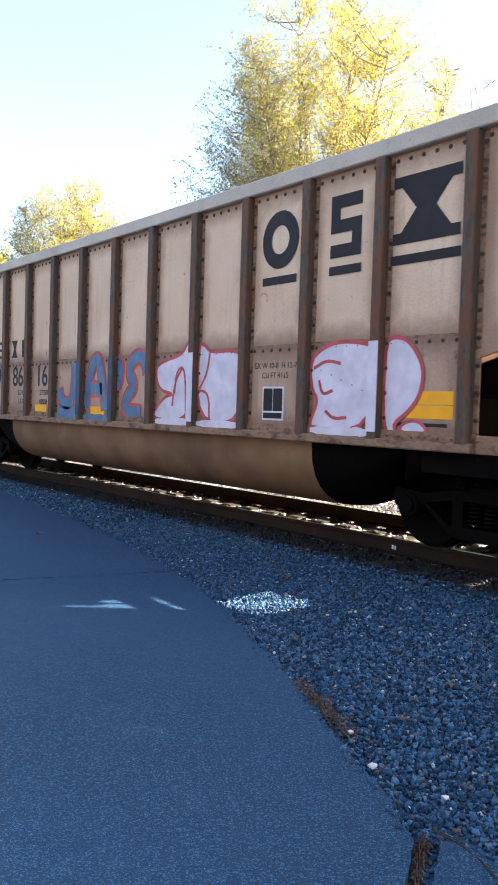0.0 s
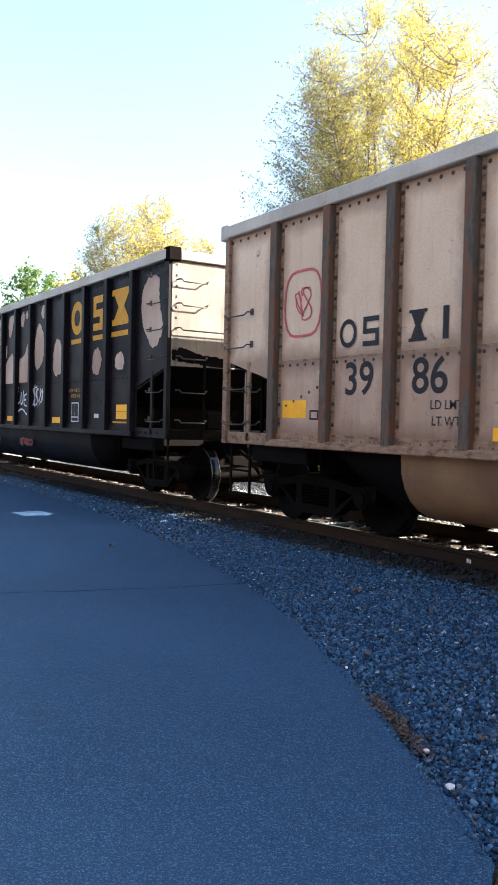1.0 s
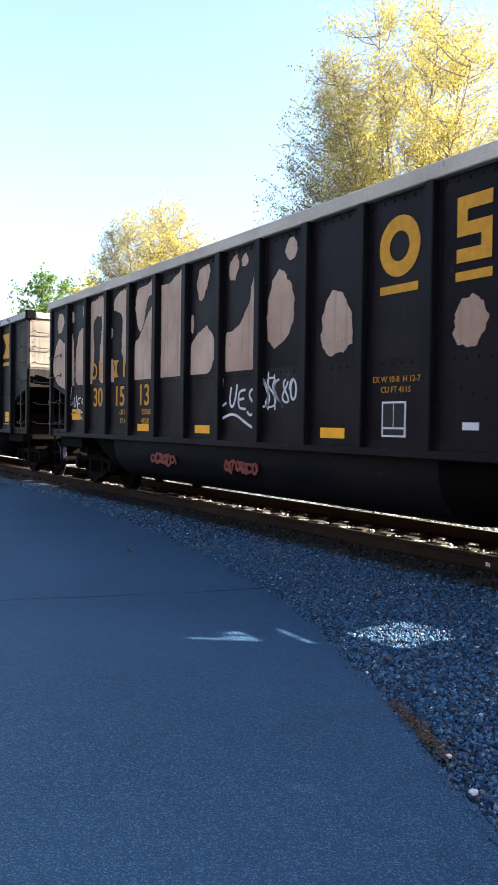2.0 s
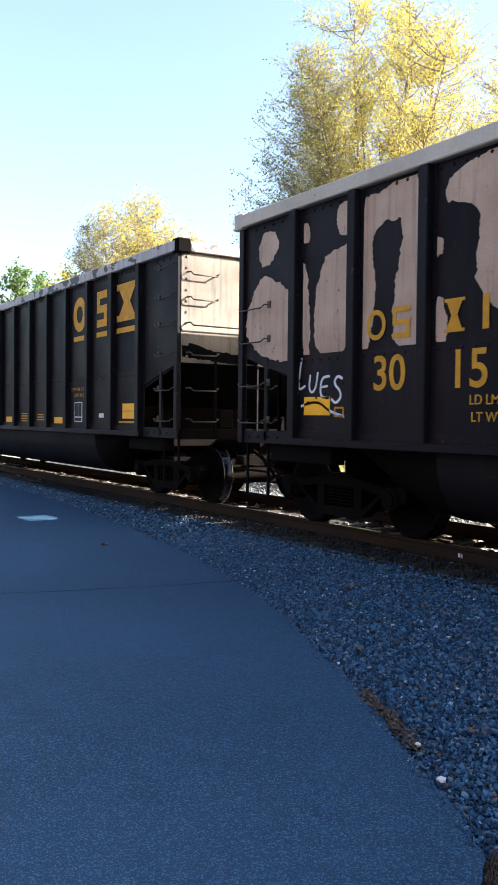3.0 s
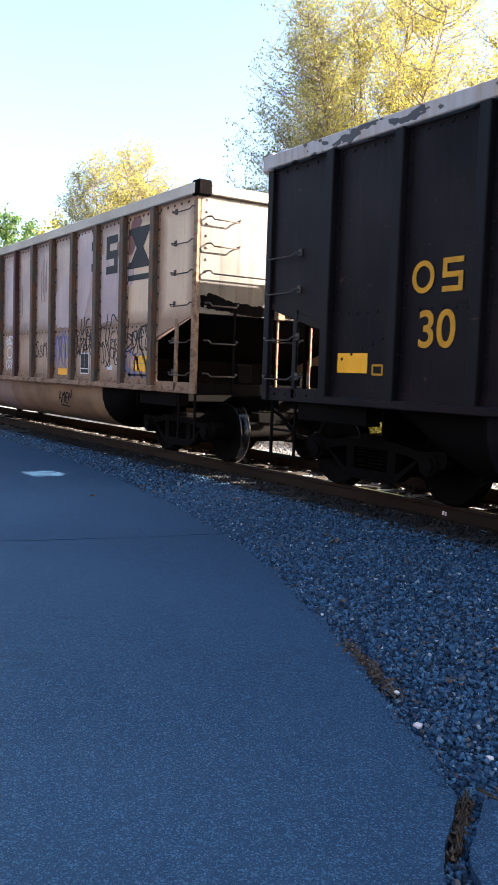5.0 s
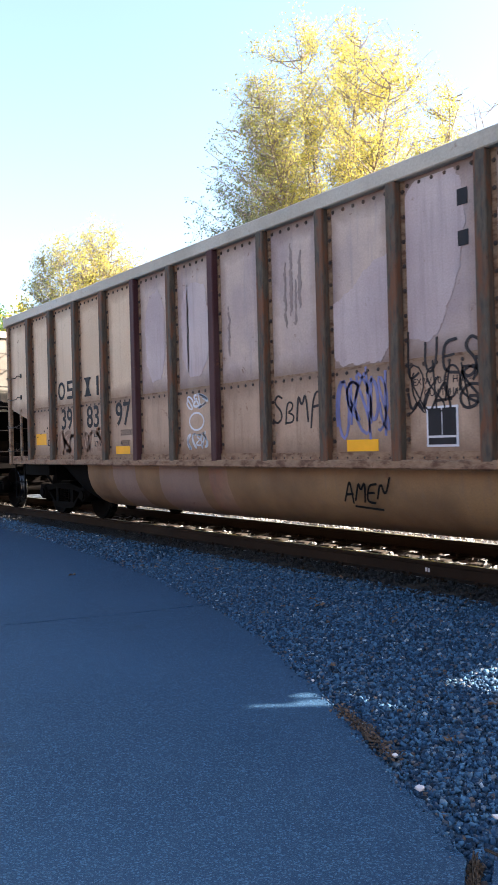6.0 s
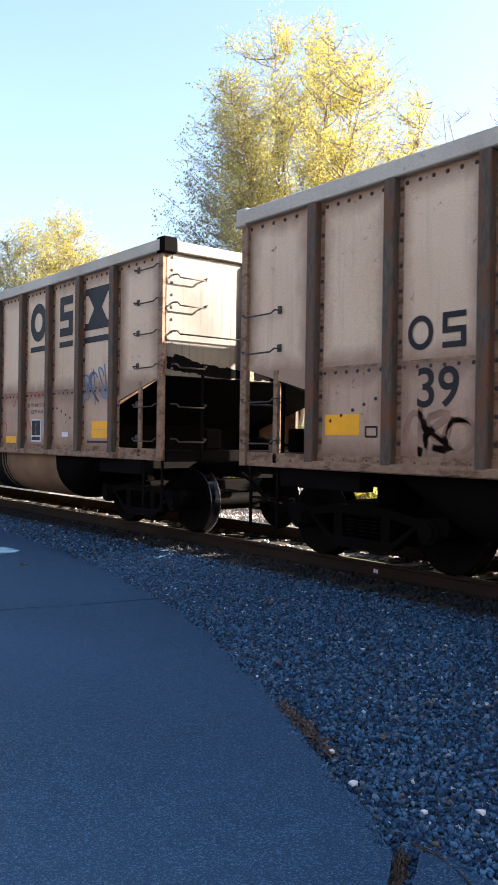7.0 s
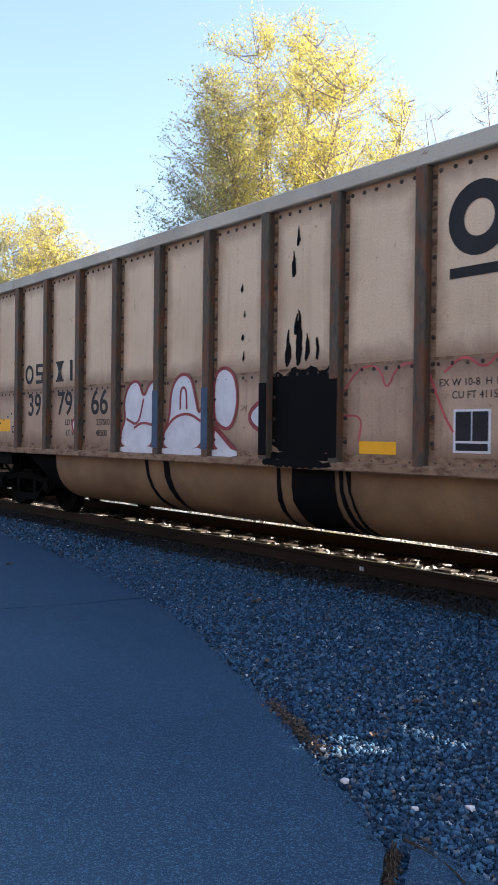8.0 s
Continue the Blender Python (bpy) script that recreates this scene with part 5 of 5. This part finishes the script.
    piece(e, 8, [(0.1, 1.1), (0.06, 1.3), (0.2, 1.5), (0.14, 1.7), (0.26, 1.95), (0.5, 2.0), (0.62, 1.75), (0.75, 1.95), (0.94, 1.98), (0.94, 1.1)], WHITE, DARKRED, white, inner=([(0.22, 1.5), (0.5, 1.4), (0.62, 1.75)], [(0.4, 1.38), (0.6, 1.46), (0.92, 1.4)]))
    piece(e, 7, [(0.06, 1.1), (0.06, 1.3), (0.2, 1.5), (0.22, 1.85), (0.4, 2.03), (0.62, 2.0), (0.72, 1.75), (0.8, 1.5), (0.94, 1.85), (0.94, 1.1)], WHITE, DARKRED, white, inner=([(0.1, 1.35), (0.3, 1.52), (0.6, 1.56), (0.85, 1.45)], [(0.42, 1.6), (0.42, 1.86), (0.54, 1.86), (0.55, 1.6)]))
    piece(e, 6, [(0.07, 1.5), (0.07, 1.95), (0.22, 2.07), (0.42, 2.0), (0.5, 1.75), (0.46, 1.5), (0.34, 1.36), (0.18, 1.4)], WHITE, DARKRED, white)
    piece(e, 6, [(0.06, 1.1), (0.06, 1.42), (0.2, 1.32), (0.45, 1.14), (0.5, 1.1)], WHITE, DARKRED, white, 0.06)
    piece(e, 6, [(0.62, 1.5), (0.94, 1.72), (0.94, 1.3)], WHITE, DARKRED, white, 0.05)
    piece(e, 9, [(0.86, 1.62), (0.97, 1.5), (0.97, 1.3), (0.88, 1.2)], WHITE, DARKRED, white, 0.05)
    piece(e, 10, [(0.72, 1.5), (0.95, 1.52), (0.92, 1.3), (0.8, 1.26)], WHITE, DARKRED, white, 0.04)
    for u0, u1, k0, lean in ((5.42, 6.05, 4, 0.05), (6.2, 6.27, 8, 0.25), (5.22, 5.27, 7, -0.2), (5.3, 5.37, 6, -0.1), (8.30, 8.38, 9, -0.35), (8.72, 8.84, 7, -0.45)):
        part("tar_streak", tub_mesh(SPRAYBLACK, -1, u0, u1, 0.719, 0.719, 0.664, 0.664, k0, lean), None, e, "black tarry streak")
    for bb, f0, f1 in ((8, 0.1, 0.95), (7, 0.05, 0.95), (6, 0.05, 0.5)):
        decal("graffiti", e, WHITE, [ragged([spot(bb, f0, 1.055), spot(bb, f0, 1.15), spot(bb, f1, 1.15), spot(bb, f1, 1.06)], bb, 0.4)], white, y=-HALF - 0.0325)
    # white spray on these posts, its blue shade painted as navy
    for k in (8, 7):
        over_post(e, k, 1.14, 1.84, NAVY_SHADE_SPRAY)
    tar = [(0.0, 1.08), (0.0, 1.78), (0.06, 1.95), (0.16, 1.98), (0.22, 1.9), (0.36, 2.0), (0.5, 1.94), (0.64, 2.02), (0.76, 1.92), (0.9, 2.0), (1.0, 1.86), (1.0, 1.08)]
    decal("tar_patch", e, SPRAYBLACK, [ragged([spot(5, f, z) for f, z in tar], 5)], "black tarry splash")
    decal("tar_patch", e, SPRAYBLACK, [ragged([(spot(5, f, z)[0], z) for f, z in ((0.03, 0.985), (0.02, 1.08), (0.97, 1.08), (1.0, 0.99))], 6)], "black tarry splash", y=-HALF - 0.1025)
    decal("tar_patch", e, SPRAYBLACK, [ragged([spot(5, 0.01, 1.05), spot(5, 0.02, 1.15), spot(5, 0.98, 1.15), spot(5, 0.99, 1.05)], 7, 0.4)], "black tarry splash", y=-HALF - 0.0325)
    for f, z0, z1, w in ((0.28, 1.98, 2.42, 0.045), (0.44, 1.97, 2.62, 0.05), (0.40, 2.3, 2.55, 0.03), (0.56, 2.02, 2.36, 0.035), (0.70, 2.05, 2.3, 0.03), (0.36, 2.9, 3.2, 0.03), (0.42, 3.2, 3.42, 0.026), (0.93, 1.97, 2.3, 0.035),
                        (-0.42, 2.1, 2.22, 0.018), (-0.44, 2.32, 2.4, 0.02), (-0.41, 2.58, 2.66, 0.018), (-0.46, 2.85, 2.95, 0.02)):
        u = spot(5, f, 0)[0]
        decal("tar_drip", e, SPRAYBLACK, [ragged([(u + w * 0.6, z0), (u + w, z0 + 0.3 * (z1 - z0)), (u + w * 0.5, z0 + 0.7 * (z1 - z0)), (u, z1), (u - w * 0.7, z0 + 0.6 * (z1 - z0)), (u - w, z0 + 0.2 * (z1 - z0))], z0, 0.6)], "black tarry drip")
    over_post(e, 5, 1.1, 1.85, SPRAYBLACK)
    over_post(e, 6, 1.1, 1.85, SPRAYBLACK)
    decal("graffiti", e, BLUESPRAY, scrawl(62, bay_u(1) + 0.1, 2.0, 0.7, 0.45, 3, 0.022), "faint blue sprayed scribble")
    decal("graffiti", e, REDSPRAY, ribbon(smooth([spot(4, 0.08, 1.75), spot(4, 0.25, 1.95), spot(4, 0.5, 1.95), spot(4, 0.58, 1.7), spot(4, 0.7, 1.95), spot(4, 0.95, 1.95)], 2, False), 0.02) + ribbon(smooth([spot(4, 0.05, 1.5), spot(4, 0.3, 1.5), spot(4, 0.25, 1.25)], 2, False), 0.02) + ribbon(smooth([spot(3, 0.05, 1.85), spot(3, 0.2, 1.5), spot(3, 0.3, 1.35)], 2, False), 0.022) + ribbon(smooth([spot(3, 0.2, 1.85), spot(3, 0.4, 2.0), spot(3, 0.6, 1.85), spot(3, 0.75, 2.02), spot(3, 0.95, 2.0)], 2, False), 0.022), "faint red sprayed scribble")
    cars["E"] = e
    cars["Z"] = copy_thing(e, Matrix.Identity(4))
    cars["F"] = copy_thing(c, Matrix.Identity(4))
    return cars


ORDER = {"Z": -1, "A": 0, "B": 1, "C": 2, "D": 3, "E": 4, "F": 5}


def run(t):
    """Place of the leading tan car's front end along the track."""
    return -3.171 + 8.3164 * t + 0.0184 * t * t


def motions():
    frames = [k / FPS for k in range(int(SECONDS * FPS) + 1)]
    for key, car in CARS.items():
        walk(car, [(t, pose(run(t) - PITCH * ORDER[key], CENTRE, 0)) for t in frames])
        for truck in car.children:
            if not truck.name.startswith("truck"):
                continue
            for w in truck.children:
                x = w.location.x
                walk(w, [(t, pose(x, 0, WHEEL, 0, math.degrees((run(t) - run(0)) / WHEEL) % 360.0, 0)) for t in frames[::2]])


# ---- trees ----
def tube_path(vs, fs, pts, radii, sides=5):
    base = len(vs)
    for i, (p, r) in enumerate(zip(pts, radii)):
        d = (pts[min(i + 1, len(pts) - 1)] - pts[max(i - 1, 0)]).normalized()
        a = d.orthogonal().normalized()
        b = d.cross(a)
        for k in range(sides):
            t = k * math.tau / sides
            vs.append(p + (a * math.cos(t) + b * math.sin(t)) * r)
    for i in range(len(pts) - 1):
        for k in range(sides):
            j = (k + 1) % sides
            fs.append((base + i * sides + k, base + i * sides + j, base + (i + 1) * sides + j, base + (i + 1) * sides + k))


def grow(start, way, length, r0, r1, rng, steps=6, bend=0.12, lift=0.03):
    pts, radii, p, d = [Vector(start)], [r0], Vector(start), Vector(way).normalized()
    for i in range(steps):
        d = (d + Vector((rng.uniform(-bend, bend), rng.uniform(-bend, bend), rng.uniform(-bend, bend) * 0.5 + lift))).normalized()
        p = p + d * (length / steps)
        pts.append(p.copy())
        radii.append(r0 + (r1 - r0) * (i + 1) / steps)
    return pts, radii


def tree(label, x, y, height, spread, leaf, seed, leaves=20000, size=0.10, stems=8, fork=0.12, low=0.16, z0=-0.62, thin_top=0.35, crown=None):
    """A tree of several rising stems, side limbs and twigs, with single leaves set along the twigs."""
    rng = random.Random(seed)
    vs, fs = [], []
    twigs, stem_points = [], []

    def within(p, slack=1.0):
        """True where p lies in the rounded crown: centre height, half width, half height."""
        if not crown:
            return True
        mid, wide, tall = crown
        k = 1 + 0.09 * noise.noise(p * 0.6 + Vector((seed, 0, 0)))
        return (p.x * p.x + p.y * p.y) / (wide * wide) + ((p.z - mid) / tall) ** 2 < (k * slack) ** 2

    trunk, tr = grow((0, 0, -0.1), (0.02, 0, 1), height * fork + 0.1, height * 0.016, height * 0.013, rng, 4, 0.03)
    tube_path(vs, fs, trunk, tr, 9)
    for s in range(stems):
        ang = s * math.tau / stems + rng.uniform(-0.3, 0.3)
        lean = (0.12 + 0.36 * ((s * 7) % stems) / stems + rng.uniform(-0.05, 0.05)) if s else 0.05
        top = height * (1 - fork) * (1.0 - 0.24 * lean) * rng.uniform(0.88, 1.0)
        way = Vector((math.cos(ang) * lean, math.sin(ang) * lean, 1))
        pts, rad = grow(trunk[-1], way, top, height * 0.0065, 0.010, rng, 10, 0.07, 0.035)
        tube_path(vs, fs, pts, rad, 6)
        stem_points += [p.lerp(q, k / 6) for p, q in zip(pts[1:], pts[2:]) for k in range(6)]
        n = 9 if crown else 20
        for i in range(n):
            f = low + (0.98 - low) * (i + rng.random()) / n
            k = f * (len(pts) - 1)
            a = min(int(k), len(pts) - 2)
            p = pts[a].lerp(pts[a + 1], k - a)
            side = rng.uniform(0, math.tau)
            out = Vector((math.cos(side), math.sin(side), rng.uniform(0.25, 0.9))) + 0.5 * Vector((p.x, p.y, 0)).normalized()
            shape = math.sin(min(1.0, 0.30 + 0.80 * (1 - f)) * math.pi * 0.62)
            length = spread * 0.62 * shape * rng.uniform(0.6, 1.15)
            bp, br = grow(p, out, length, 0.035 * (1.15 - f), 0.007, rng, 5, 0.14, 0.02)
            for again in range(3):
                if within(bp[-1]):
                    break
                length *= 0.6
                bp, br = grow(p, out, length, 0.035 * (1.15 - f), 0.007, rng, 5, 0.14, 0.02)
            tube_path(vs, fs, bp, br, 4)
            for j in range(8):
                g = 0.3 + 0.7 * (j + rng.random()) / 8
                kk = g * (len(bp) - 1)
                b = min(int(kk), len(bp) - 2)
                q = bp[b].lerp(bp[b + 1], kk - b)
                tw = Vector((rng.uniform(-1, 1), rng.uniform(-1, 1), rng.uniform(-0.25, 0.8)))
                tp, trd = grow(q, tw, rng.uniform(0.35, 0.8) * spread * 0.2, 0.009 if leaves else 0.013, 0.004 if leaves else 0.006, rng, 3, 0.2 if leaves else 0.08, 0.0)
                if not within(tp[-1], 1.04):
                    continue
                tube_path(vs, fs, tp, trd, 3)
                twigs.append((tp, f))
    if crown:
        mid, wide, tall = crown
        for i in range(1050):
            d = Vector((rng.gauss(0, 1), rng.gauss(0, 1), rng.gauss(0.25, 0.9))).normalized() * rng.uniform(0.12, 0.97) ** 0.5
            goal = Vector((d.x * wide, d.y * wide, mid + d.z * tall))
            if goal.z < mid - 0.55 * tall or not within(goal):
                continue
            root = min((q for q in stem_points if q.z < goal.z - 0.35 * (goal - Vector((q.x, q.y, goal.z))).length - 0.3), key=lambda q: (q - goal).length, default=None)
            if root is None:
                continue
            root = root + Vector((0, 0, rng.uniform(-0.12, 0.12)))
            bow = Vector((rng.uniform(-0.2, 0.2), rng.uniform(-0.2, 0.2), -0.12 * (goal - root).length))
            bp = [root.lerp(goal, k / 5) + bow * math.sin(math.pi * k / 5) for k in range(6)]
            tube_path(vs, fs, bp, [0.024 - 0.0036 * k for k in range(6)], 4)
            for j in range(10):
                g = 0.45 + 0.55 * (j + rng.random()) / 10
                k = min(int(g * 5), 4)
                q = bp[k].lerp(bp[k + 1], g * 5 - k)
                tp, trd = grow(q, (rng.uniform(-1, 1), rng.uniform(-1, 1), rng.uniform(-0.1, 1)), rng.uniform(0.35, 0.9) * spread * 0.19, 0.008, 0.004, rng, 3, 0.2, 0.0)
                tube_path(vs, fs, tp, trd, 3)
                twigs.append((tp, 0.5))
    ob = holder("tree", label, "tree", "trees behind the track")
    ob.matrix_basis = pose(x, y, z0)
    me = raw_mesh("trunk", [tuple(v) for v in vs], fs, BARK)
    part("trunk", me, None, ob)
    if leaves:
        nr = np.random.default_rng(seed)
        per = max(1, leaves // len(twigs))
        cs = []
        for tp, f in twigs:
            amount = per * (1.0 if f < 1 - thin_top else rng.uniform(0.3, 1.0)) * rng.choice((0.15, 0.7, 1.1, 1.8))
            for i in range(int(amount)):
                g = rng.random() * (len(tp) - 1)
                a = min(int(g), len(tp) - 2)
                cs.append(tp[a].lerp(tp[a + 1], g - a))
        c = np.array([tuple(p) for p in cs]) + nr.normal(0, 0.115 * spread / 4, (len(cs), 3))
        n = len(c)
        u = nr.standard_normal((n, 3))
        u /= np.linalg.norm(u, axis=1)[:, None]
        w = np.cross(u, nr.standard_normal((n, 3)))
        w /= np.linalg.norm(w, axis=1)[:, None]
        s = (size * (0.6 + 0.7 * nr.random(n)))[:, None]
        quad = np.stack([c - u * s * 0.6, c + w * s * 0.36, c + u * s * 0.6, c - w * s * 0.36], 1).reshape(-1, 3)
        idx = np.arange(4 * n).reshape(n, 4)
        me = raw_mesh("crown", quad, idx, leaf)
        part("crown", me, None, ob, "loose crown of small leaves")
    return ob


def shrub(label, x, y, height, wide, leaf, seed, count=2600):
    rng = random.Random(seed)
    nr = np.random.default_rng(seed)
    vs, fs, cs = [], [], []
    for s in range(14):
        a = rng.uniform(0, math.tau)
        pts, rad = grow((rng.uniform(-0.2, 0.2), rng.uniform(-0.2, 0.2), -0.05), (math.cos(a) * 0.6, math.sin(a) * 0.6, 1), height * rng.uniform(0.7, 1.05), 0.02, 0.004, rng, 6, 0.16)
        tube_path(vs, fs, pts, rad, 4)
        for i in range(count // 14):
            k = rng.uniform(0.8, len(pts) - 1.01)
            cs.append(pts[int(k)].lerp(pts[int(k) + 1], k % 1))
    ob = holder("shrub", label, "shrub", "shrubs behind the track")
    ob.matrix_basis = pose(x, y, -0.62)
    part("stems", raw_mesh("stems", [tuple(v) for v in vs], fs, BARK), None, ob)
    c = np.array([tuple(p) for p in cs]) + nr.normal(0, 0.16 * wide, (len(cs), 3)) * (1, 1, 0.7)
    c[:, 2] = np.maximum(c[:, 2], 0.03)
    n = len(c)
    u = nr.standard_normal((n, 3))
    u /= np.linalg.norm(u, axis=1)[:, None]
    w = np.cross(u, nr.standard_normal((n, 3)))
    w /= np.linalg.norm(w, axis=1)[:, None]
    s = (0.07 * (0.6 + 0.8 * nr.random(n)))[:, None]
    quad = np.stack([c - u * s, c + w * s * 0.6, c + u * s, c - w * s * 0.6], 1).reshape(-1, 3)
    part("foliage", raw_mesh("foliage", quad, np.arange(4 * n).reshape(n, 4), leaf), None, ob)


def at(azimuth, far):
    a = radians(azimuth)
    return -far * math.sin(a), far * math.cos(a)


def build_trees():
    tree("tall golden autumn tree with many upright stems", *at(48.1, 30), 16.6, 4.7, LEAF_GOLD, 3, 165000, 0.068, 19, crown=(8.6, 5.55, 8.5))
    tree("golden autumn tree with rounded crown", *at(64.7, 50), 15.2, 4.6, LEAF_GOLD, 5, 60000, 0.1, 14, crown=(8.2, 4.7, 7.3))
    tree("green tree at the edge of the woods", *at(71.8, 66), 13.2, 5.0, LEAF_GREEN, 8, 16000, 0.22, 7)
    tree("olive green tree in early autumn", *at(68.9, 60), 12.2, 4.6, LEAF_OLIVE, 12, 14000, 0.2, 7)
    tree("small golden autumn tree", *at(39.0, 34), 12.6, 4.0, LEAF_GOLD, 9, 10000, 0.13, 6)
    tree("bare leafless tree against the sky", *at(35.6, 36), 18.2, 3.6, LEAF_GOLD, 14, 0, 0.1, 10)
    rng = random.Random(6)
    for k in range(12):
        shrub("yellow and green autumn shrub behind the track", -27 + 2.1 * k + rng.uniform(-0.5, 0.5), 14.5 + rng.uniform(-1.2, 1.2), rng.uniform(1.8, 2.8), rng.uniform(1.0, 1.5), LEAF_GOLD if k % 3 == 0 else LEAF_OLIVE, 70 + k)


# ---- litter ----
def leaf_mesh():
    bm = bmesh.new()
    c = bm.verts.new((0, 0, 0.006))
    ring = []
    for k in range(10):
        a = k * math.tau / 10
        r = 0.05 * (1.0 if k % 2 == 0 else 0.55)
        ring.append(bm.verts.new((r * math.cos(a), r * math.sin(a) * 0.8, 0.012 + 0.012 * math.sin(3 * a))))
    for k in range(10):
        bm.faces.new((c, ring[k], ring[(k + 1) % 10]))
    return mesh_of("fallen_leaf", bm, LEAF_DRY)


def build_litter():
    me = leaf_mesh()
    rng = random.Random(9)
    spots = [(-9.54, 4.13, DECK, 1.2), (-5.89, 4.97, bed_z(-5.89, 4.97) + 0.03, 1.3), (-6.15, 5.1, bed_z(-6.15, 5.1) + 0.03, 1.0)]
    for k in range(16):
        x = -2 - 9 * rng.random()
        y = edge_y(x) + rng.uniform(-0.05, 1.7)
        spots.append((x, y, bed_z(x, max(y, edge_y(x))) + 0.035, rng.uniform(0.5, 0.9)))
    for x, y, z, s in spots:
        ob = tagged(new("fallen_leaf", me), "curled brown fallen leaf", "leaf", "fallen leaves")
        ob.matrix_basis = pose(x, y, z, rng.uniform(-15, 15), rng.uniform(-15, 15), rng.uniform(0, 360)) @ Matrix.Scale(s, 4)
    # pale stones that stand out at the path's edge
    for x, y, r in ((-2.58, 2.72, 0.022), (-2.92, 2.92, 0.018), (-2.2, 2.76, 0.015), (-4.18, 3.45, 0.012), (-2.05, 2.95, 0.02)):
        bm = bmesh.new()
        bmesh.ops.create_icosphere(bm, subdivisions=1, radius=r)
        for v in bm.verts:
            v.co *= 1 + 0.9 * noise.noise(v.co * 55 + Vector((x, y, 0)))
            v.co.z *= 0.7
        thing("stone", bm, WHITE, "pale loose stone at the path's edge", "stone", "pale stones", at=pose(x, y, DECK + r * 0.4))
    # clump of leaf mould at the ragged edge, broken asphalt chunk beyond the corner
    bm = bmesh.new()
    for k in range(520):
        t = rng.random()
        x, y = -2.92 - 0.75 * t + rng.gauss(0, 0.03), 2.91 + 0.30 * t + rng.gauss(0, 0.03)
        r = rng.uniform(0.006, 0.017)
        a = rng.uniform(0, 6.28)
        z = DECK - 0.01 + rng.random() * 0.03
        vs = [bm.verts.new((x + r * math.cos(a + q), y + r * math.sin(a + q) * 0.6, z + rng.uniform(-0.008, 0.008))) for q in (0, 1.6, 3.1, 4.7)]
        bm.faces.new(vs)
    for k in range(260):
        t = rng.random()
        x, y = -2.06 + 0.26 * t + rng.gauss(0, 0.012), 2.46 - 0.36 * t + rng.gauss(0, 0.012)
        r, q0 = rng.uniform(0.006, 0.016), rng.uniform(0, 6.28)
        vs = [bm.verts.new((x + r * math.cos(q0 + q), y + r * math.sin(q0 + q) * 0.5, DECK - 0.05 + rng.random() * 0.04)) for q in (0, 1.6, 3.1, 4.7)]
        bm.faces.new(vs)
    thing("leaf_litter", bm, LEAF_DRY, "brown leaf litter caught at the asphalt edge", "leaf litter", kind="stuff")
    bm = bmesh.new()
    out = [(-2.0, 2.50), (-1.93, 2.40), (-1.85, 2.27), (-1.76, 2.13), (-1.60, 2.02), (-1.30, 1.96), (-1.12, 2.1), (-1.2, 2.36), (-1.42, 2.48), (-1.64, 2.535), (-1.82, 2.525), (-1.93, 2.53)]
    out = [(x + 0.02 * noise.noise((x * 14, y * 14, 0)), y + 0.02 * noise.noise((x * 14, y * 14, 7))) for x, y in smooth(out, 2)]
    a = [bm.verts.new((x, y, DECK - 0.005)) for x, y in out]
    b = [bm.verts.new((x, y, DECK - 0.10)) for x, y in out]
    bm.faces.new(a)
    for i in range(len(a)):
        j = (i + 1) % len(a)
        bm.faces.new((a[j], a[i], b[i], b[j]))
    thing("asphalt_chunk", bm, ASPHALT, "broken loose chunk of dark asphalt", "asphalt chunk")
    # dry roots in the gap round the chunk
    bm = bmesh.new()
    for k in range(4):
        pts = [Vector((-2.075 + 0.034 * q + 0.008 * math.sin(q * 1.1 + k * 2), 2.48 - 0.044 * q + 0.008 * math.cos(q * 1.3 + k), DECK - 0.012 + 0.010 * math.sin(q * 0.8 + k))) for q in range(9)]
        path_rod(bm, pts, 0.0022 + 0.0008 * (k % 3), 5)
    for k in range(3):
        pts = [Vector((-2.06 + 0.05 * q, 2.515 + 0.010 * q - 0.003 * q * q + 0.006 * math.sin(q * 1.2 + k * 2), DECK - 0.004 + 0.006 * math.sin(q * 0.9 + k))) for q in range(8)]
        path_rod(bm, pts, 0.0022 + 0.0006 * k, 5)
    thing("dry_root", bm, TIE, "thin dry brown roots in the gap beside the chunk", "root", kind="stuff")


build_ground()
build_track()
CARS = build_train()
build_trees()
build_litter()
build_stones()
motions()
